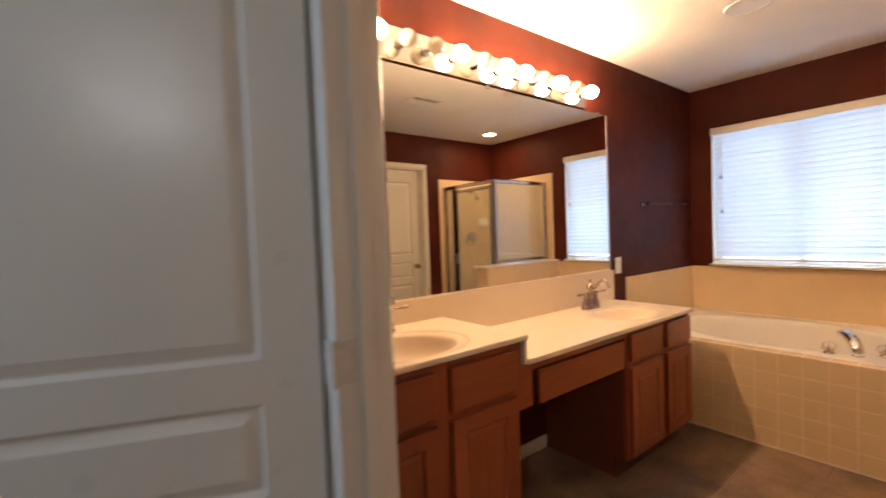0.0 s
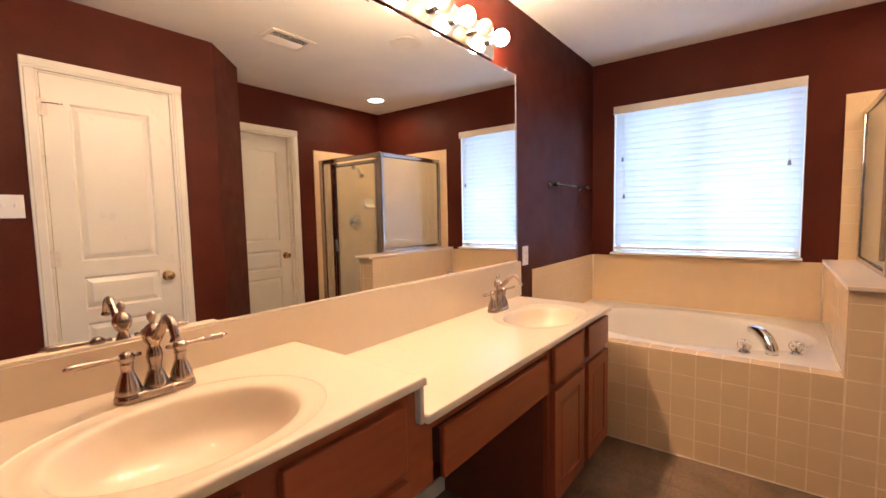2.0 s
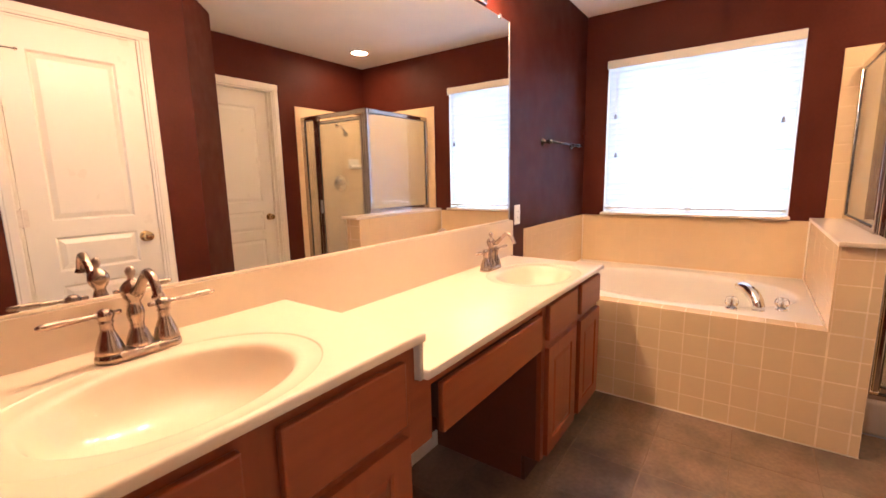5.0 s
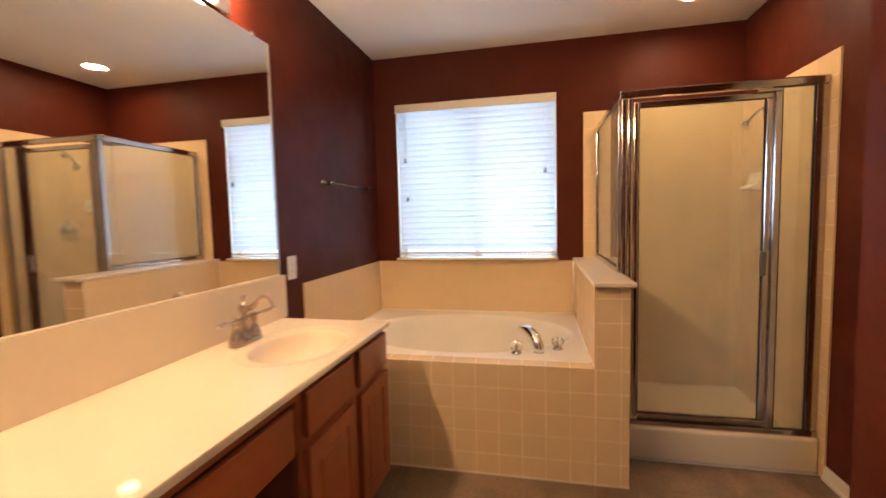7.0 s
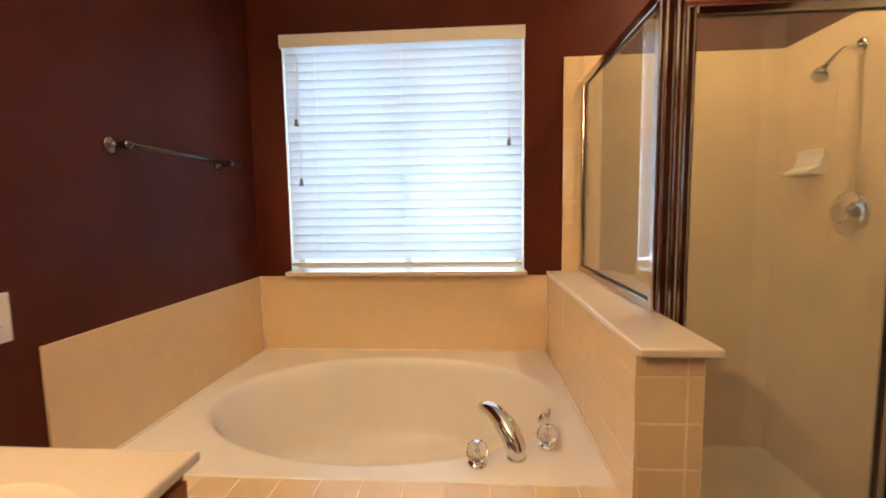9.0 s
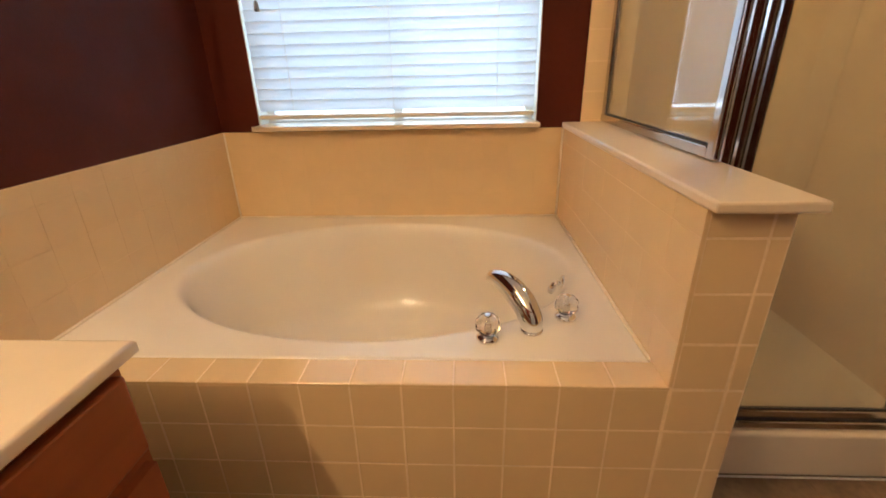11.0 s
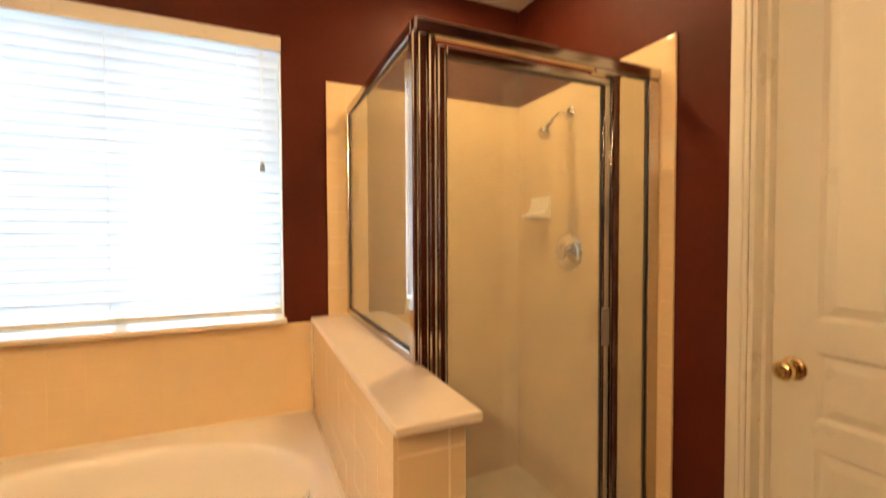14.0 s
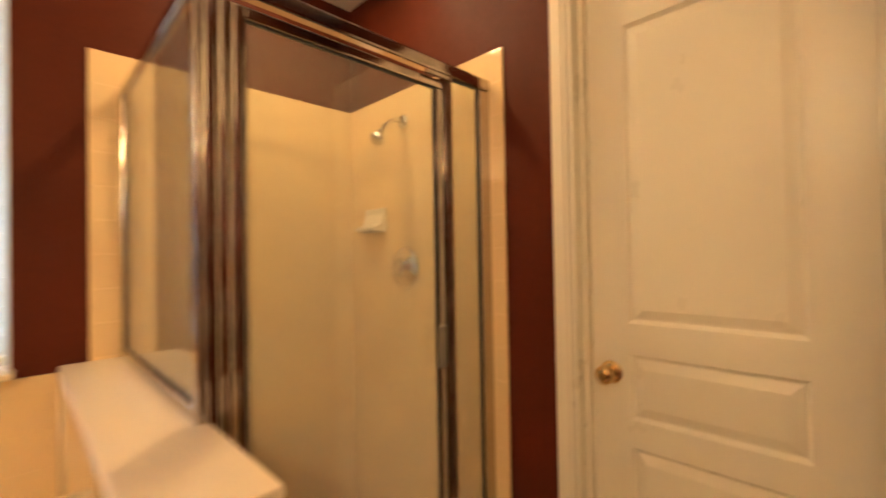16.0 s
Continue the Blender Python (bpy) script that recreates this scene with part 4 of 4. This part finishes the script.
# ---- shower ----
SX, SY1 = 3.400, 0.188
pan = thing("shower_pan", (3.79, -0.255, 0), "pale acrylic shower pan with raised threshold", "shower base")
bm = basin((3.4305 - 3.79, EAST - 0.0105 - 3.79, SOUTH + 0.0105 + 0.255, PONY_S - 0.001 + 0.255), (0.0, 0.0), 0.36, 0.38, [(1.0, 0.030), (0.92, 0.022), (0.80, 0.012), (0.4, 0.004), (0.14, 0.0)], 48, 4.0, 0.06)
part("floor_tray", bm, PAN_ACRYLIC, pan, "", True)
bm = box(3.368 - 3.79, 3.430 - 3.79, SOUTH + 0.0105 + 0.255, PONY_S - 0.001 + 0.255, FZ, 0.118, 0.018, 4)
part("threshold", bm, PAN_ACRYLIC, pan, "", True)
part("caulk_line", box(3.364 - 3.79, 3.3675 - 3.79, SOUTH + 0.0105 + 0.255, PONY_S + 0.255, FZ, FZ + 0.006), WHITE_PLASTIC, pan)
part("drain", lathe([(0.050, 0.0013), (0.050, 0.0045), (0.020, 0.005)], 24, pose(-0.015, 0.042, 0.003)), HANDLE_METAL, pan, "round metal shower drain", True)

enc = thing("shower_enclosure", (SX, -0.255, 0), "chrome-framed glass shower enclosure with a hinged door", "shower")
Y0 = 0.255


def frame_bar(name, x0, x1, y0, y1, z0, z1, mat=FRAME_METAL, bevel=0.004, parent=enc):
    return part(name, box(x0 - SX, x1 - SX, y0 + Y0, y1 + Y0, z0, z1, bevel, 2), mat, parent)


TOPZ = 1.806
frame_bar("header_rail", 3.383, 3.417, -0.698, 0.192, 1.768, TOPZ, bevel=0.006)
frame_bar("header_rail", 3.418, EAST - 0.0105, 0.168, 0.192, 1.768, TOPZ, bevel=0.006)
frame_bar("bottom_track", 3.384, 3.416, -0.698, 0.186, 0.1185, 0.146)
frame_bar("corner_post", 3.384, 3.416, 0.156, 0.1825, 0.1465, 1.7675, bevel=0.005)
frame_bar("hinge_jamb", 3.386, 3.414, 0.130, 0.1535, 0.1465, 1.7675, bevel=0.007)
frame_bar("corner_post", 3.384, 3.416, 0.183, 0.199, 0.905, 1.7675, bevel=0.004)
frame_bar("strike_post", 3.384, 3.416, -0.514, -0.480, 0.1465, 1.7675, bevel=0.006)
frame_bar("wall_jamb", 3.388, 3.412, -0.6985, -0.646, 0.1465, 1.7675)
frame_bar("wall_jamb", 4.205, EAST - 0.0105, 0.173, 0.196, 0.935, 1.7675)
frame_bar("sill_rail", 3.4165, EAST - 0.0105, 0.172, 0.199, 0.9045, 0.934)
frame_bar("shower_door", 3.389, 3.411, 0.101, 0.1265, 0.156, 1.748, bevel=0.006)
frame_bar("door_rail", 3.390, 3.410, -0.4765, 0.100, 1.722, 1.748)
frame_bar("door_rail", 3.390, 3.410, -0.4765, 0.100, 0.156, 0.182)
frame_bar("door_stile", 3.389, 3.411, -0.4765, -0.448, 0.1825, 1.7215, bevel=0.005)
frame_bar("drip_sweep", 3.392, 3.398, -0.470, 0.100, 0.1465, 0.1555, BLACK, 0.001)


def glazing(along, c, a0, a1, z0, z1):
    """A pane with its dark gasket, standing along x or y at c."""
    g = 0.004
    if along == "y":
        pane = box(c - 0.0025 - SX, c + 0.0025 - SX, a0 + Y0, a1 + Y0, z0, z1)
        bm = bmesh.new()
        for p in ((a0, a0 + g, z0, z1), (a1 - g, a1, z0, z1), (a0 + g, a1 - g, z0, z0 + g), (a0 + g, a1 - g, z1 - g, z1)):
            add_box(bm, c - 0.0038 - SX, c + 0.0038 - SX, p[0] + Y0, p[1] + Y0, p[2], p[3])
    else:
        pane = box(a0 - SX, a1 - SX, c - 0.0025 + Y0, c + 0.0025 + Y0, z0, z1)
        bm = bmesh.new()
        for p in ((a0, a0 + g, z0, z1), (a1 - g, a1, z0, z1), (a0 + g, a1 - g, z0, z0 + g), (a0 + g, a1 - g, z1 - g, z1)):
            add_box(bm, p[0] - SX, p[1] - SX, c - 0.0038 + Y0, c + 0.0038 + Y0, p[2], p[3])
    ob = part("glass_pane", pane, SHOWER_GLASS, enc, "clear glass with a light soap film")
    ob.visible_shadow = False
    part("gasket", bm, BLACK, enc, "thin black glazing gasket")


glazing("y", SX, -0.4475, 0.1005, 0.1825, 1.7215)
glazing("y", SX, -0.6455, -0.5145, 0.1465, 1.7675)
glazing("x", 0.186, 3.4165, 4.2045, 0.9345, 1.7675)
bm = box(3.370 - SX, 3.388 - SX, -0.455 + Y0, -0.445 + Y0, 0.895, 1.013, 0.002)
add_box(bm, 3.366 - SX, 3.372 - SX, -0.455 + Y0, -0.424 + Y0, 0.895, 1.013, 0.002)
part("door_handle", bm, HANDLE_METAL, enc, "narrow metal pull handle")
bm = box(3.372 - SX, 3.383 - SX, -0.505 + Y0, -0.40 + Y0, 1.745, 1.760, 0.002)
part("catch_block", bm, FRAME_METAL, enc)

fy = pose(0, 0, 0, -90)
fix = thing("shower_fixture", (3.845, SOUTH + 0.010, 1.170), "chrome shower head on bent arm with round valve below", "shower")
v = part("valve_plate", lathe([(0.086, 0.0003), (0.085, 0.006), (0.070, 0.012), (0.034, 0.016), (0.030, 0.030)], 36, fy), CHROME, fix, "", True)
part("valve_knob", lathe([(0.022, 0.0305), (0.029, 0.034), (0.031, 0.042), (0.026, 0.050), (0.012, 0.053)], 10, fy), CLEAR_ACRYLIC, v, "clear acrylic knob")
HZ = 0.605
part("flange", lathe([(0.030, 0.0003), (0.029, 0.005), (0.014, 0.010)], 24, pose(0, 0, HZ, -90)), CHROME, fix, "", True)
part("arm", tube(curve_points([(0, 0.004, HZ), (-0.008, 0.050, HZ - 0.004), (-0.022, 0.100, HZ - 0.034), (-0.032, 0.132, HZ - 0.068)], 6), 0.0095, 14), CHROME, fix, "", True)
m = Matrix.Translation((-0.032, 0.132, HZ - 0.068)) @ Vector((-0.12, 0.58, -0.80)).to_track_quat("Z", "Y").to_matrix().to_4x4()
part("spray_head", lathe([(0.010, -0.006), (0.014, 0.004), (0.016, 0.018), (0.026, 0.038), (0.031, 0.052), (0.030, 0.060), (0.020, 0.062)], 24, m), CHROME, fix, "", True)
dish = thing("soap_dish", (4.045, SOUTH + 0.010, 1.375), "pale ceramic soap dish set in the shower tile", "soap dish")
bm = box(-0.075, 0.075, 0.0003, 0.010, -0.052, 0.055, 0.004, 2)
part("back_plate", bm, ACRYLIC, dish)
bm = bmesh.new()
shape = [(0.010, 0.030), (0.022, -0.012), (0.060, -0.030), (0.066, -0.034), (0.064, -0.044), (0.045, -0.046), (0.010, -0.050)]
for x in (-0.070, 0.070):
    r = [bm.verts.new((x, y, z)) for y, z in shape]
    bm.faces.new(r)
    if x > 0:
        for i in range(len(r)):
            bm.faces.new((last[i], last[(i + 1) % len(r)], r[(i + 1) % len(r)], r[i]))
    last = r
part("tray", bm, ACRYLIC, dish)

# ---- tiles ----
P, G = 0.1108, 0.0018
tile_meshes = {}


def tile_mesh(w, h, mat=TILE, thick=0.0085, lip=0.0018):
    """A glazed tile lying in x (w), z (h) with its face towards -y, edges eased."""
    key = (round(w, 4), round(h, 4), round(lip, 4), mat.name)
    if key not in tile_meshes:
        bm = bmesh.new()
        rings = []
        for inset, y in ((0, 0.0), (0, -thick + 0.0022), (lip * 0.4, -thick + 0.0006), (lip, -thick)):
            rings.append([bm.verts.new((sx * (w / 2 - inset), y, sz * (h / 2 - inset))) for sx, sz in ((-1, -1), (1, -1), (1, 1), (-1, 1))])
        for a, b in zip(rings, rings[1:]):
            for i in range(4):
                bm.faces.new((a[i], a[(i + 1) % 4], b[(i + 1) % 4], b[i]))
        bm.faces.new(rings[-1])
        bmesh.ops.recalc_face_normals(bm, faces=bm.faces)
        me = bpy.data.meshes.new("tile")
        bm.to_mesh(me)
        bm.free()
        me.materials.append(mat)
        tile_meshes[key] = me
    return tile_meshes[key]


def cuts(lo, hi, start, step):
    """Spans of a grid with a joint at start, cut off at lo and hi."""
    k = math.floor((lo - start) / step)
    out = []
    while start + k * step < hi - 1e-6:
        a, b = max(lo, start + k * step), min(hi, start + (k + 1) * step)
        if b - a > 0.012:
            out.append((a, b))
        k += 1
    return out


def tile_field(parent, base, spans_u, spans_z, gap=0.0007, lip=0.0005, tilt=0.02):
    """Tiles on a plane: base takes (u, z) on it to a pose."""
    for u0, u1 in spans_u:
        for z0, z1 in spans_z:
            ob = new("tile", tile_mesh(u1 - u0 - gap, z1 - z0 - gap, TILE, 0.0085, lip))
            ob.parent = parent
            ob.matrix_basis = base((u0 + u1) / 2, (z0 + z1) / 2) @ pose(0, random.uniform(-0.0002, 0.0003), 0, random.uniform(-tilt, tilt), 0, random.uniform(-tilt, tilt))


def backing(name, bm, label):
    return tagged(mesh_object(name, bm, MATCHED_GROUT), label, "tile", "", "structure")


JZ = 0.4930
rows_low = cuts(FZ, JZ, JZ, P)
rows_up = cuts(DECK, 0.882, JZ + 0.0005, P)
# apron, facing west
tile_field(deck_edge, lambda u, z: pose(APRON + 0.009, u, z, 0, 0, -90), cuts(PONY_N, NORTH - 0.001, 0.339, P), rows_low, G, 0.0024, 0.12)
for u0, u1 in cuts(PONY_N + 0.001, NORTH - 0.001, 0.339, P):
    ob = new("tile", tile_mesh(u1 - u0 - G, 0.0845, lip=0.004))
    ob.parent = deck_edge
    ob.matrix_basis = pose(APRON + 0.0425, (u0 + u1) / 2, DECK - 0.0085, 0, 0, -90) @ pose(0, 0, 0, -90)
# pony wall's end and its tub side
tile_field(pony, lambda u, z: pose(APRON + 0.009, u, z, 0, 0, -90), [(PONY_S, 0.2265), (0.2265, PONY_N + 0.0)], cuts(FZ, 0.882, JZ, P), 0.0028, 0.0032, 0.12)
tile_field(pony, lambda u, z: pose(u, PONY_N - 0.001, z, 0, 0, 180), cuts(APRON, EAST - 0.010, APRON, P), rows_up, 0.0004, 0.0003, 0.02)
tile_field(pony, lambda u, z: pose(u, PONY_S + 0.009, z), cuts(3.42, EAST - 0.010, 3.42, P), cuts(0.032, 0.882, JZ, P))
# tub surround
east = backing("tile_surround_tub_east", box(EAST - 0.0092, EAST, PONY_N, NORTH - 0.009, DECK - 0.1, 0.8805), "almond tile surround below the window")
tile_field(east, lambda u, z: pose(EAST - 0.0015, u, z, 0, 0, -90), cuts(PONY_N + 0.0095, NORTH - 0.010, 0.345, P), rows_up)
north = backing("tile_surround_tub_north", box(APRON + 0.012, EAST, NORTH - 0.0092, NORTH, 0.0, 0.8805), "almond tile surround beside the vanity")
tile_field(north, lambda u, z: pose(u, NORTH - 0.0015, z), cuts(APRON + 0.010, EAST - 0.001, 3.115, P), rows_up)
# shower walls
SHOWER_TOP, SHOWER_W = 1.907, 3.334
rows_shower = cuts(0.032, SHOWER_TOP, SHOWER_TOP, P)
e2 = backing("tile_surround_shower_east", box(EAST - 0.0092, EAST, SOUTH, 0.2765, 0.0, SHOWER_TOP - 0.0015), "almond tiled back wall of the shower")
tile_field(e2, lambda u, z: pose(EAST - 0.0015, u, z, 0, 0, -90), cuts(SOUTH + 0.010, PONY_S, PONY_S, P), rows_shower)
tile_field(e2, lambda u, z: pose(EAST - 0.0015, u, z, 0, 0, -90), [(PONY_S, 0.278)], cuts(0.904, SHOWER_TOP, SHOWER_TOP, P), 0.0014, 0.0060, 0.10)
s2 = backing("tile_surround_shower_south", box(SHOWER_W + 0.001, EAST - 0.009, SOUTH, SOUTH + 0.0092, FZ, SHOWER_TOP - 0.0015), "almond tiled side wall of the shower")
def on_south(u, z):
    return pose(u, SOUTH + 0.0015, z, 0, 0, 180)


tile_field(s2, on_south, [(SHOWER_W, 3.385)], cuts(FZ, SHOWER_TOP, SHOWER_TOP, P), 0.0014, 0.0060, 0.10)
tile_field(s2, on_south, cuts(3.385, EAST - 0.0105, 3.385, P), cuts(FZ, SHOWER_TOP, SHOWER_TOP, P))

# floor tiles
floor = bpy.data.objects["floor"]
SIDE = 0.307
for y0, y1 in cuts(CLOSET_Y - 0.8, NORTH, 0.650, SIDE):
    for x0, x1 in cuts(WEST - 0.13, EAST, 3.110, SIDE):
        ob = new("tile", tile_mesh(x1 - x0 - 0.004, y1 - y0 - 0.004, FLOOR_TILE, 0.008, 0.003))
        ob.parent = floor
        ob.matrix_basis = pose((x0 + x1) / 2, (y0 + y1) / 2, FZ - 0.008, -90)
